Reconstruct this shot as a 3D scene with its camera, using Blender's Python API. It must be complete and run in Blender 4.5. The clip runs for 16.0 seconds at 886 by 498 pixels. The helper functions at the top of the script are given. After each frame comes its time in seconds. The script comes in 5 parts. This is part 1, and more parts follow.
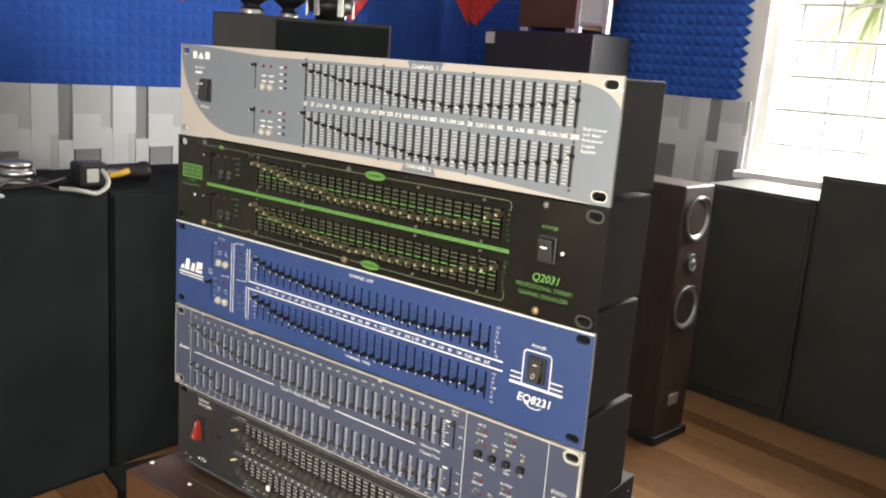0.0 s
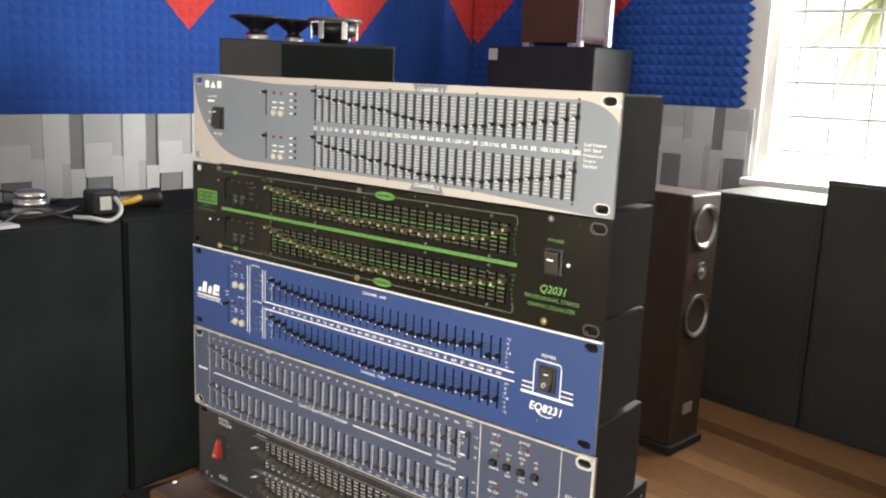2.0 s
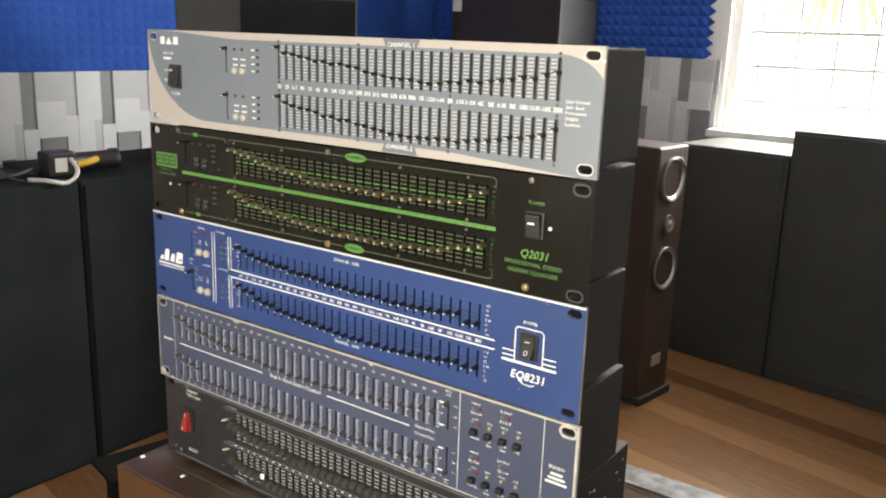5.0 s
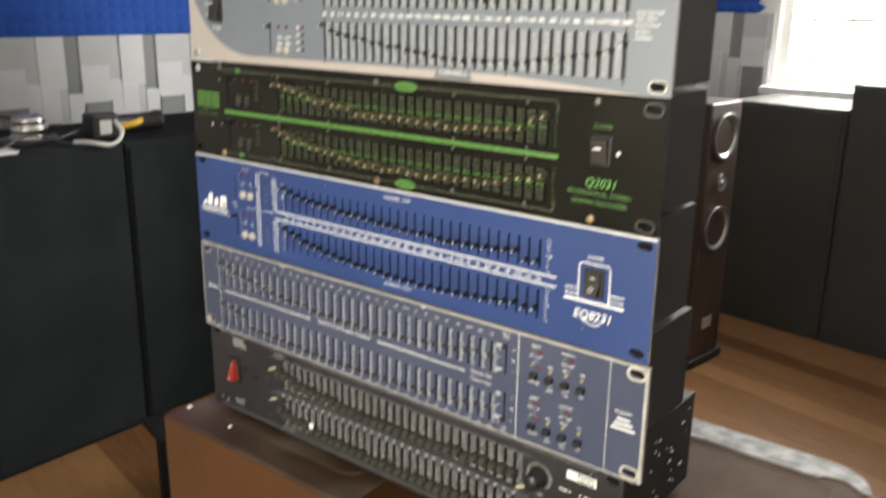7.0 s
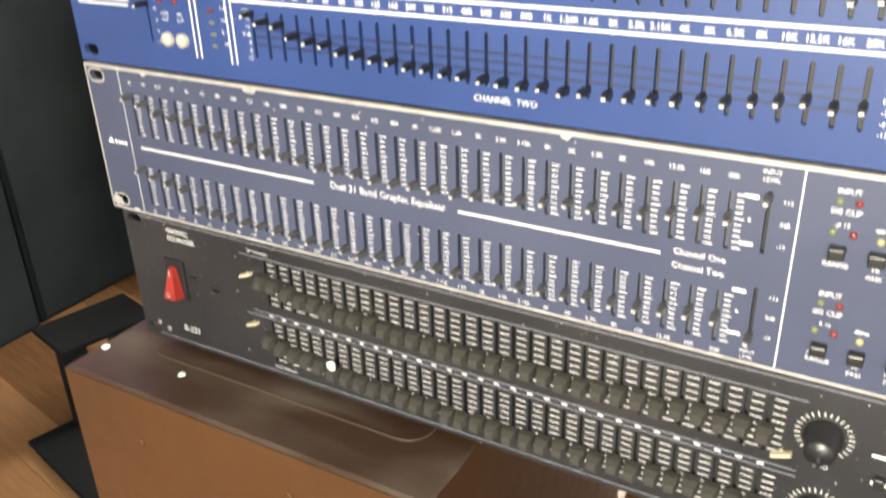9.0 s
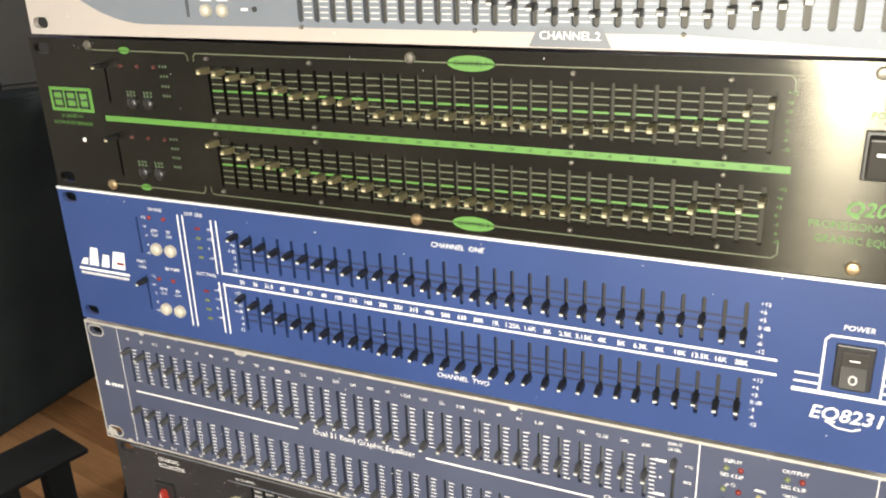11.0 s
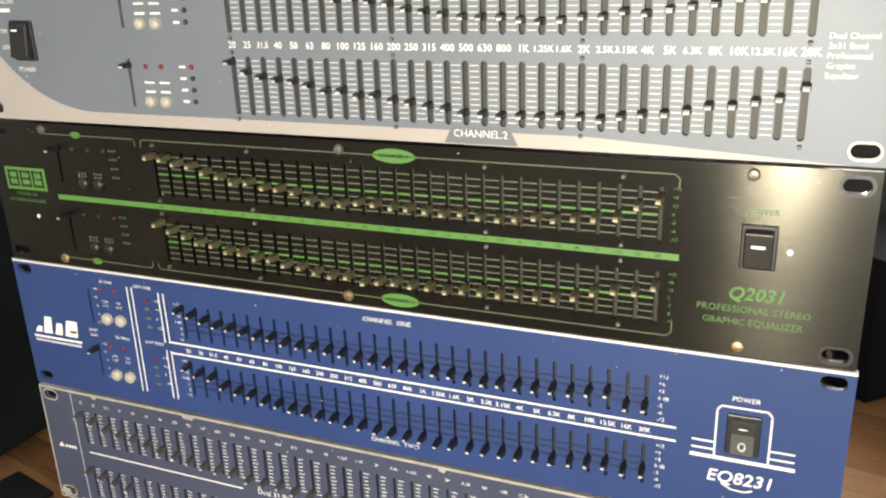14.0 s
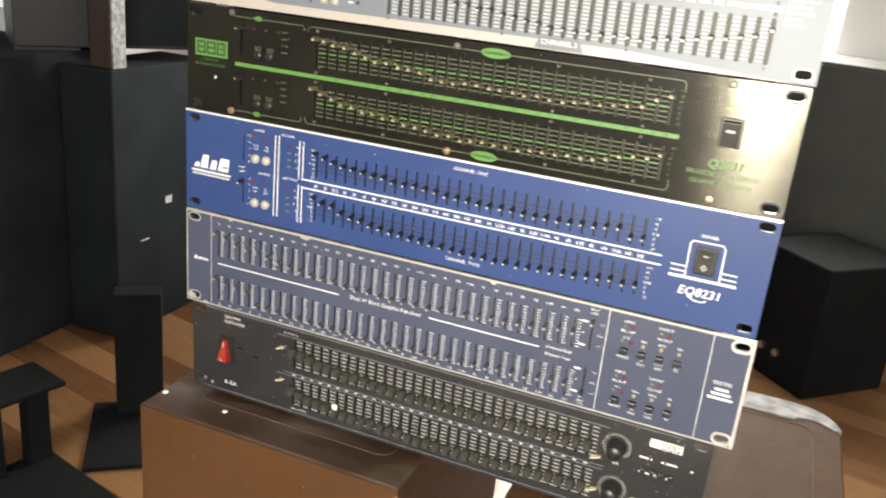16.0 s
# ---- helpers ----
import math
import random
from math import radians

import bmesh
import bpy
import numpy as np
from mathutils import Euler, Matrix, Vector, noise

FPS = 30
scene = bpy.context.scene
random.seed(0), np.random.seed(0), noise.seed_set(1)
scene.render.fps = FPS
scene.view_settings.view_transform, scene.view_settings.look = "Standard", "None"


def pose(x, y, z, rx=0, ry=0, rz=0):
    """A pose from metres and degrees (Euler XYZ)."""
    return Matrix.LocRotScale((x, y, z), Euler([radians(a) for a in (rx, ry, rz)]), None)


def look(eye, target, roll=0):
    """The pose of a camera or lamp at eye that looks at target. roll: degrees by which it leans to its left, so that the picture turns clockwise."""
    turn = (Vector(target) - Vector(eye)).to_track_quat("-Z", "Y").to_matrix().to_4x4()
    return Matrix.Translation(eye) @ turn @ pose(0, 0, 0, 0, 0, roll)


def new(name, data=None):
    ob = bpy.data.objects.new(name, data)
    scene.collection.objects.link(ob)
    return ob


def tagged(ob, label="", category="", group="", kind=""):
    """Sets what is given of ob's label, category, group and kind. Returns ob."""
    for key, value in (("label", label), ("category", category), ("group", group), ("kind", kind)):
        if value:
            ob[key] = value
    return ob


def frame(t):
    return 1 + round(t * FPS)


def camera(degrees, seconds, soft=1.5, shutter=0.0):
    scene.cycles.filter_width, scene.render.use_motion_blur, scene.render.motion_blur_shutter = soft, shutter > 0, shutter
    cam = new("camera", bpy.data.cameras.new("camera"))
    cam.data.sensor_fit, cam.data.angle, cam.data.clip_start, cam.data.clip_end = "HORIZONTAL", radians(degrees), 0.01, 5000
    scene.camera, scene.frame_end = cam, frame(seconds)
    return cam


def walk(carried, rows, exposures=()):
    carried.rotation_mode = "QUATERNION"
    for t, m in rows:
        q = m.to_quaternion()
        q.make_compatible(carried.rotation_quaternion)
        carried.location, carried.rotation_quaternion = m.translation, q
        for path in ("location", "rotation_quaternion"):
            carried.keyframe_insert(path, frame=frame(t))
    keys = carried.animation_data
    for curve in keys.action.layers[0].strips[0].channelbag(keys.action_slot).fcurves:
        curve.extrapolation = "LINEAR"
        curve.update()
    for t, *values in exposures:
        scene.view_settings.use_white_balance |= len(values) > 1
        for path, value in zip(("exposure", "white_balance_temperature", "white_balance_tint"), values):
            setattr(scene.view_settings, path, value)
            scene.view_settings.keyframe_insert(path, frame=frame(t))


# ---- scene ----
cam = camera(54.6, 16.0, soft=2.1, shutter=0.4)
PATH = [
    (0, (0.742, -0.525, 0.44), (-0.439, 1.033, 0.02), 4.3),
    (0.5, (0.747, -0.529, 0.438), (-0.441, 1.025, 0.021), 3.9),
    (1, (0.75, -0.537, 0.441), (-0.446, 1.012, 0.031), 2.8),
    (1.5, (0.751, -0.539, 0.441), (-0.445, 1.011, 0.032), 2.7),
    (2, (0.755, -0.542, 0.444), (-0.45, 1.007, 0.06), 2.4),
    (2.5, (0.757, -0.539, 0.444), (-0.455, 1.008, 0.072), 2.2),
    (3, (0.753, -0.537, 0.449), (-0.464, 1.005, 0.071), 1.8),
    (3.5, (0.74, -0.532, 0.457), (-0.504, 0.963, -0.007), 1.6),
    (4, (0.746, -0.54, 0.455), (-0.509, 0.944, -0.016), 1.8),
    (4.5, (0.747, -0.517, 0.455), (-0.403, 1.048, -0.021), 1.5),
    (4.7, (0.736, -0.522, 0.451), (-0.389, 1.059, -0.033), 1.9),
    (6.8, (0.717, -0.512, 0.425), (-0.414, 1.065, -0.061), 1.7),
    (7, (0.703, -0.502, 0.409), (-0.487, 1.006, -0.146), 0.8),
    (7.5, (0.67, -0.484, 0.361), (-0.521, 0.987, -0.286), 2.4),
    (8, (0.56, -0.426, 0.291), (-0.599, 1.043, -0.416), 0.7),
    (8.5, (0.455, -0.329, 0.257), (-0.505, 1.182, -0.633), -0.7),
    (9, (0.414, -0.313, 0.286), (-0.505, 1.231, -0.593), -1.9),
    (9.5, (0.408, -0.325, 0.339), (-0.474, 1.297, -0.43), -2.5),
    (10, (0.403, -0.335, 0.38), (-0.415, 1.345, -0.334), -2.1),
    (12.3, (0.432, -0.383, 0.415), (-0.314, 1.314, -0.337), -1.8),
    (12.5, (0.43, -0.384, 0.414), (-0.31, 1.325, -0.313), -1.4),
    (13, (0.432, -0.378, 0.417), (-0.308, 1.322, -0.332), -1.7),
    (13.5, (0.441, -0.37, 0.424), (-0.285, 1.36, -0.27), -1.5),
    (14, (0.447, -0.367, 0.442), (-0.283, 1.37, -0.228), -2.0),
    (14.5, (0.457, -0.393, 0.451), (-0.303, 1.319, -0.252), -0.6),
    (15, (0.484, -0.5, 0.46), (-0.244, 1.219, -0.26), 0.9),
    (15.5, (0.519, -0.586, 0.439), (-0.198, 1.141, -0.271), 3.6),
    (16, (0.466, -0.597, 0.419), (-0.193, 1.167, -0.257), 5.7),
]
EXPOSURES = [(0.0, 1.42), (4.5, 1.42), (7.0, 1.36), (7.5, 1.86), (8.0, 2.1), (8.5, 2.25), (9.0, 2.2), (10.0, 2.02), (12.5, 1.7), (13.5, 1.66), (14.0, 1.42), (14.5, 1.28), (15.0, 1.36), (15.5, 1.62), (16.0, 1.74)]
walk(cam, [(t, look(eye, target, roll)) for t, eye, target, roll in PATH], EXPOSURES)

# ---- light ----
world = bpy.data.worlds.new("sky")
scene.world = world
world.use_nodes = True
wn = world.node_tree
sky = wn.nodes.new("ShaderNodeTexSky")
sky.sky_type, sky.sun_disc = "NISHITA", False
sky.sun_elevation, sky.sun_rotation = radians(40), radians(20)
wn.nodes["Background"].inputs[1].default_value = 0.12
wn.links.new(sky.outputs[0], wn.nodes["Background"].inputs[0])


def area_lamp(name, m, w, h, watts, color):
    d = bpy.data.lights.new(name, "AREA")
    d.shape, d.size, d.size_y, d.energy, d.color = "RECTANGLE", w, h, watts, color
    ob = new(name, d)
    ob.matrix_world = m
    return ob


# daylight that enters through the two window openings
area_lamp("window_daylight", look((0.06, 3.34, 0.85), (0.06, 0.0, 0.2)), 1.1, 1.3, 55, (1.0, 0.97, 0.9))
area_lamp("rear_window_daylight", look((0.95, -2.92, 0.62), (0.45, 0.0, 0.2)), 1.3, 1.5, 18, (1.0, 0.98, 0.95))
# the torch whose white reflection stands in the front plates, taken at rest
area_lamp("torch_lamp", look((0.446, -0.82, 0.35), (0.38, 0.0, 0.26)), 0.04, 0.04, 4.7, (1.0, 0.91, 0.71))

# ---- materials ----


class Nodes:
    """A short way to wire a node tree."""

    def __init__(self, name):
        self.mat = bpy.data.materials.new(name)
        self.mat.use_nodes = True
        self.tree = self.mat.node_tree
        self.bsdf = self.tree.nodes["Principled BSDF"]
        self.coord = self.tree.nodes.new("ShaderNodeTexCoord").outputs["Object"]

    def put(self, kind, **sockets):
        node = self.tree.nodes.new(kind)
        for key, value in sockets.items():
            self.plug(value, node.inputs[key.replace("_", " ")])
        return node

    def plug(self, value, socket):
        if isinstance(value, bpy.types.NodeSocket):
            self.tree.links.new(value, socket)
        else:
            socket.default_value = value

    def math(self, op, a, b=0.0):
        node = self.tree.nodes.new("ShaderNodeMath")
        node.operation = op
        self.plug(a, node.inputs[0])
        self.plug(b, node.inputs[1])
        return node.outputs[0]

    def noise(self, scale, detail=4.0, stretch=(1, 1, 1)):
        mapping = self.put("ShaderNodeMapping", Vector=self.coord, Scale=stretch)
        return self.put("ShaderNodeTexNoise", Vector=mapping.outputs[0], Scale=scale, Detail=detail).outputs["Fac"]

    def mix(self, fac, a, b):
        node = self.tree.nodes.new("ShaderNodeMix")
        node.data_type = "RGBA"
        self.plug(fac, node.inputs[0])
        self.plug(a, node.inputs[6])
        self.plug(b, node.inputs[7])
        return node.outputs[2]

    def ramp(self, fac, lo, hi):
        node = self.put("ShaderNodeMapRange", Value=fac)
        node.inputs["From Min"].default_value, node.inputs["From Max"].default_value = lo, hi
        return node.outputs[0]

    def set(self, **sockets):
        for key, value in sockets.items():
            self.plug(value, self.bsdf.inputs[key.replace("_", " ")])
        return self.mat

    def bump(self, height, strength=0.2, distance=0.001):
        self.plug(self.put("ShaderNodeBump", Height=height, Strength=strength, Distance=distance).outputs[0], self.bsdf.inputs["Normal"])


def rgb(r, g, b):
    return (r, g, b, 1.0)


def surface(name, a, b, rough=0.5, rough2=None, scale=30.0, metal=0.0, grain=400.0, relief=0.1, stretch=(1, 1, 1), speck=0.0, speck_color=(0.5, 0.48, 0.45)):
    """Two tones in soft stains, a fine grain, an uneven gloss, and dust specks."""
    n = Nodes(name)
    stain = n.ramp(n.noise(scale, 6.0, stretch), 0.35, 0.68)
    fine = n.noise(grain, 3.0, stretch)
    col = n.mix(stain, rgb(*a), rgb(*b))
    if speck:
        dots = n.ramp(n.noise(grain * 0.8, 2.0), 0.70 - speck, 0.74 - speck)
        col = n.mix(n.math("MULTIPLY", dots, 0.5), col, rgb(*speck_color))
    r = n.put("ShaderNodeMapRange", Value=fine)
    r.inputs["To Min"].default_value, r.inputs["To Max"].default_value = rough, rough if rough2 is None else rough2
    n.bump(fine, relief)
    return n.set(Base_Color=col, Roughness=r.outputs[0], Metallic=metal)


def plain(name, color, rough=0.5, metal=0.0, glow=0.0):
    n = Nodes(name)
    fine = n.noise(900.0, 2.0)
    col = n.mix(n.math("MULTIPLY", fine, 0.35), rgb(*color), rgb(*[c * 0.75 for c in color]))
    n.set(Base_Color=col, Roughness=rough, Metallic=metal)
    if glow:
        n.set(Emission_Color=rgb(*color), Emission_Strength=glow)
    return n.mat


def two_tone_paint():
    """Slate paint with pale champagne corners in sweeping curves."""
    n = Nodes("slate_and_champagne_paint")
    xyz = n.put("ShaderNodeSeparateXYZ", Vector=n.coord)
    x, z = xyz.outputs[0], xyz.outputs[2]

    def below(px, pz, rx, rz):
        dx = n.math("DIVIDE", n.math("MINIMUM", n.math("SUBTRACT", px, rx), 0.0), rx - 0.0005)
        dz = n.math("DIVIDE", n.math("MINIMUM", n.math("SUBTRACT", pz, rz + 0.0065), 0.0), rz)
        curve = n.math("GREATER_THAN", n.math("ADD", n.math("MULTIPLY", dx, dx), n.math("MULTIPLY", dz, dz)), 1.0)
        taper = n.math("MULTIPLY", n.math("MAXIMUM", n.math("SUBTRACT", px, 0.36), 0.0), 0.06)
        strip = n.math("LESS_THAN", n.math("ADD", pz, taper), 0.0065)
        return n.math("MAXIMUM", n.math("MULTIPLY", curve, n.math("LESS_THAN", px, rx)), strip)

    corner = n.math("MAXIMUM", below(x, z, 0.085, 0.0815), below(n.math("SUBTRACT", 0.4826, x), n.math("SUBTRACT", 0.088, z), 0.038, 0.024))
    soft = n.noise(25.0, 5.0)
    brushed = n.noise(160.0, 3.0, (0.25, 1.0, 12.0))
    slate = n.mix(soft, rgb(0.116, 0.132, 0.160), rgb(0.142, 0.159, 0.190))
    pale = n.mix(soft, rgb(0.31, 0.282, 0.265), rgb(0.355, 0.325, 0.305))
    n.bump(brushed, 0.015)
    rough = n.put("ShaderNodeMapRange", Value=brushed)
    rough.inputs["To Min"].default_value, rough.inputs["To Max"].default_value = 0.46, 0.56
    return n.set(Base_Color=n.mix(corner, slate, pale), Roughness=rough.outputs[0], Metallic=0.15)


def brushed_black():
    n = Nodes("brushed_black_aluminium")
    lines = n.noise(260.0, 4.0, (0.02, 1.0, 9.0))
    dust = n.ramp(n.noise(14.0, 6.0), 0.45, 0.75)
    col = n.mix(dust, rgb(0.030, 0.0285, 0.023), rgb(0.047, 0.044, 0.035))
    rough = n.put("ShaderNodeMapRange", Value=lines)
    rough.inputs["To Min"].default_value, rough.inputs["To Max"].default_value = 0.15, 0.21
    n.bump(lines, 0.10, 0.0004)
    across = n.put("ShaderNodeCombineXYZ", Z=1.0)
    return n.set(Base_Color=col, Roughness=rough.outputs[0], Metallic=0.85, Anisotropic=0.97, Coat_Weight=0.12, Coat_Roughness=0.38, Tangent=across.outputs[0])


def floor_wood():
    """Honey-coloured boards with a long grain, each board of its own tone."""
    n = Nodes("honey_oak_laminate")
    info = n.tree.nodes.new("ShaderNodeObjectInfo").outputs["Random"]
    turn = n.put("ShaderNodeMapping", Vector=n.coord)
    turn.inputs["Rotation"].default_value = (0, 0, radians(12))
    n.coord = turn.outputs[0]
    grain = n.noise(9.0, 7.0, (1.2, 14.0, 1.0))
    wide = n.noise(2.2, 3.0, (0.8, 5.0, 1.0))
    a = n.mix(n.ramp(grain, 0.3, 0.7), rgb(0.125, 0.055, 0.022), rgb(0.21, 0.102, 0.043))
    b = n.mix(n.ramp(wide, 0.35, 0.65), rgb(0.17, 0.075, 0.032), rgb(0.55, 0.31, 0.15))
    tone = n.mix(n.ramp(info, 0.2, 0.8), n.mix(0.6, a, rgb(0.066, 0.030, 0.013)), n.mix(0.55, a, rgb(0.235, 0.132, 0.060)))
    n.bump(grain, 0.06)
    return n.set(Base_Color=tone, Roughness=0.27)


def veneer(name, a, b, rough=0.42):
    n = Nodes(name)
    grain = n.noise(14.0, 6.0, (9.0, 9.0, 0.6))
    stain = n.ramp(n.noise(7.0, 5.0), 0.35, 0.7)
    col = n.mix(n.ramp(grain, 0.3, 0.7), rgb(*a), rgb(*b))
    col = n.mix(n.math("MULTIPLY", stain, 0.45), col, rgb(*[c * 0.55 for c in a]))
    n.bump(grain, 0.08)
    r = n.put("ShaderNodeMapRange", Value=n.noise(60.0, 4.0))
    r.inputs["To Min"].default_value, r.inputs["To Max"].default_value = rough - 0.08, rough + 0.15
    return n.set(Base_Color=col, Roughness=r.outputs[0])


PAINT_SLATE = two_tone_paint()
BLACK_ALU = brushed_black()
BLUE_PAINT = surface("royal_blue_paint", (0.0175, 0.0365, 0.120), (0.0225, 0.0440, 0.142), 0.38, 0.52, 12.0, 0.0, 700.0, 0.06)
NAVY_PAINT = surface("navy_grey_paint", (0.038, 0.045, 0.078), (0.048, 0.056, 0.092), 0.42, 0.55, 12.0, 0.0, 700.0, 0.06)
for paint in (BLUE_PAINT, NAVY_PAINT):
    paint.node_tree.nodes["Principled BSDF"].inputs["Specular IOR Level"].default_value = 0.32
BLACK_PAINT = surface("satin_black_paint", (0.012, 0.012, 0.014), (0.024, 0.023, 0.024), 0.32, 0.55, 10.0, 0.1, 500.0, 0.1, (1, 1, 1), 0.005)
CHASSIS = surface("black_powder_coated_steel", (0.010, 0.010, 0.011), (0.018, 0.018, 0.018), 0.5, 0.75, 9.0, 0.2, 900.0, 0.2)
BARE_EDGE = surface("bare_aluminium_edge", (0.36, 0.345, 0.32), (0.52, 0.50, 0.47), 0.4, 0.6, 80.0, 0.45, 600.0, 0.1)
BRIGHT_EDGE = surface("bright_milled_edge", (0.60, 0.60, 0.60), (0.74, 0.74, 0.73), 0.35, 0.5, 80.0, 0.3, 600.0, 0.1)
PLASTIC = plain("black_plastic", (0.012, 0.012, 0.013), 0.38)
RUBBER = plain("soft_black_rubber", (0.030, 0.028, 0.023), 0.85)
SWITCH = plain("dark_brown_black_switch", (0.018, 0.016, 0.014), 0.45)
OLIVE_TIP = plain("olive_beige_tip", (0.38, 0.34, 0.22), 0.4)
OLIVE = plain("smoked_olive_plastic", (0.10, 0.088, 0.050), 0.35)
DARK = plain("slot_darkness", (0.006, 0.006, 0.007), 0.8)
STEEL = surface("slider_steel", (0.42, 0.40, 0.36), (0.55, 0.52, 0.47), 0.25, 0.4, 60.0, 1.0)
DULL_STEEL = plain("dull_screw_steel", (0.16, 0.15, 0.13), 0.45, 0.7)
SLOT_OLIVE = plain("dusty_olive_slider_guide", (0.022, 0.021, 0.013), 0.7)
SLOT_GREY = plain("dull_grey_slider_guide", (0.085, 0.09, 0.10), 0.4, 0.4)
CAP_GREY = plain("grey_fader_cap", (0.095, 0.095, 0.098), 0.32, 0.3)
CABINET_DARK = surface("worn_black_cabinet_paint", (0.024, 0.026, 0.022), (0.034, 0.036, 0.030), 0.6, 0.8, 4.0, 0.0, 500.0, 0.15)
SLOT_DUST = plain("dusty_dark_slider_guide", (0.030, 0.028, 0.023), 0.55, 0.1)
# near-black colour stands in for the shade inside the blue unit's slots
SLOT_SHADE = plain("shaded_slot_floor", (0.011, 0.011, 0.013), 0.6)
SWITCH_GREY = plain("dark_grey_switch", (0.030, 0.029, 0.027), 0.36)
TICK_GREY = plain("worn_white_ink", (0.50, 0.50, 0.49), 0.55)
WOOFER_RIM = plain("grey_woofer_rim", (0.13, 0.13, 0.13), 0.4, 0.3)
STAND_BLACK = surface("matt_black_stand_paint", (0.0035, 0.004, 0.0045), (0.006, 0.0065, 0.007), 0.8, 0.9, 6.0, 0.0, 500.0, 0.1)
SLATE_TAB = plain("deep_slate_ink", (0.118, 0.128, 0.150), 0.45)
BRASS = plain("brassy_screw", (0.45, 0.34, 0.2), 0.35, 0.9)
WHITE_INK = plain("white_ink", (0.66, 0.66, 0.66), 0.55)
CREAM = plain("cream_button", (0.34, 0.325, 0.28), 0.4)
BADGE_WHITE = plain("white_badge_paint", (0.72, 0.72, 0.70), 0.45)
GREEN_TEXT = plain("worn_green_ink", (0.060, 0.165, 0.032), 0.5)
WORN_SILVER = surface("worn_silver_trim", (0.13, 0.13, 0.13), (0.30, 0.30, 0.30), 0.6, 0.8, 70.0, 0.3)
GREEN_INK = plain("bright_green_ink", (0.066, 0.178, 0.032), 0.5)
DIM_GREEN = plain("dull_green_ink", (0.100, 0.118, 0.072), 0.5)
NAVY_INK = plain("dark_blue_ink", (0.008, 0.013, 0.040), 0.5)
SLATE_INK = plain("slate_ink", (0.16, 0.17, 0.20), 0.5)
RED_LENS = plain("red_lens", (0.15, 0.020, 0.018), 0.25)
GREEN_LENS = plain("green_lens", (0.12, 0.14, 0.070), 0.25)
AMBER_LENS = plain("amber_lens", (0.30, 0.26, 0.13), 0.25)
DARK_RED = plain("unlit_dark_red_lens", (0.070, 0.014, 0.013), 0.3)
FAINT_GREEN = plain("rubbed_green_ink", (0.050, 0.075, 0.040), 0.5)
TAN_LINE = plain("tan_groove_line", (0.085, 0.056, 0.035), 0.6)
RED_ROCKER = plain("red_rocker_plastic", (0.23, 0.020, 0.014), 0.3)
BROWN_WOOD = veneer("worn_brown_veneer", (0.069, 0.0295, 0.0098), (0.079, 0.0335, 0.0112))


def dusty_top():
    """Dark worn veneer under smears of pale dust."""
    n = Nodes("dusty_dark_brown_top")
    smear = n.ramp(n.noise(11.0, 8.0, (1.0, 2.6, 1.0)), 0.46, 0.78)
    film = n.ramp(n.noise(3.0, 4.0), 0.3, 0.7)
    base = n.mix(film, rgb(0.030, 0.017, 0.010), rgb(0.046, 0.025, 0.014))
    n.set(Base_Color=n.mix(n.math("MULTIPLY", smear, 0.55), base, rgb(0.125, 0.105, 0.083)))
    n.bump(n.noise(220.0, 3.0), 0.1)
    r = n.put("ShaderNodeMapRange", Value=smear)
    r.inputs["To Min"].default_value, r.inputs["To Max"].default_value = 0.38, 0.75
    return n.set(Roughness=r.outputs[0])


DARK_TOP = dusty_top()
WORN_EDGE = veneer("rubbed_veneer_edge", (0.20, 0.115, 0.060), (0.30, 0.185, 0.105), 0.6)
BROWN_GLOSS = veneer("dusty_polished_brown_top", (0.062, 0.031, 0.013), (0.075, 0.038, 0.016), 0.70)
WALNUT = veneer("dark_walnut_veneer", (0.032, 0.019, 0.014), (0.055, 0.033, 0.023), 0.42)
CARPET = surface("black_felt_covering", (0.0085, 0.0115, 0.0125), (0.0145, 0.0185, 0.0195), 0.85, 0.95, 5.0, 0.0, 900.0, 0.4)
BLACK_LACQUER = surface("black_lacquer", (0.010, 0.010, 0.011), (0.018, 0.018, 0.019), 0.4, 0.6, 5.0, 0.0, 500.0, 0.05)
CONE = plain("silver_metal_cone", (0.50, 0.50, 0.51), 0.28, 0.9)
SILVER = surface("silver_trim", (0.55, 0.55, 0.55), (0.75, 0.75, 0.74), 0.28, 0.5, 40.0, 0.85)
FOAM_BLUE = surface("blue_acoustic_foam", (0.008, 0.050, 0.27), (0.012, 0.068, 0.33), 0.9, 0.95, 3.0, 0.0, 200.0, 0.3)
FOAM_RED = surface("red_acoustic_foam", (0.50, 0.035, 0.035), (0.60, 0.05, 0.045), 0.9, 0.95, 3.0, 0.0, 200.0, 0.3)
WALL_PLASTER = surface("off_white_plaster", (0.62, 0.61, 0.59), (0.70, 0.69, 0.67), 0.8, 0.9, 2.0, 0.0, 120.0, 0.2)
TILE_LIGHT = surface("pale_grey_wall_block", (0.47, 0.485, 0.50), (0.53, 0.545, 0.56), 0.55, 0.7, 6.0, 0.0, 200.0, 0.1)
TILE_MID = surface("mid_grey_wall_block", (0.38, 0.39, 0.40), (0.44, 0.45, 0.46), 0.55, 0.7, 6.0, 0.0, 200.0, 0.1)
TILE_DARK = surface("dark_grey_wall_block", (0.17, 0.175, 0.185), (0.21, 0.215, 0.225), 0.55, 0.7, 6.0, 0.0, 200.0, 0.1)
FLOOR_WOOD = floor_wood()
FRAME_WHITE = surface("white_window_paint", (0.70, 0.70, 0.68), (0.78, 0.78, 0.76), 0.4, 0.5, 8.0)
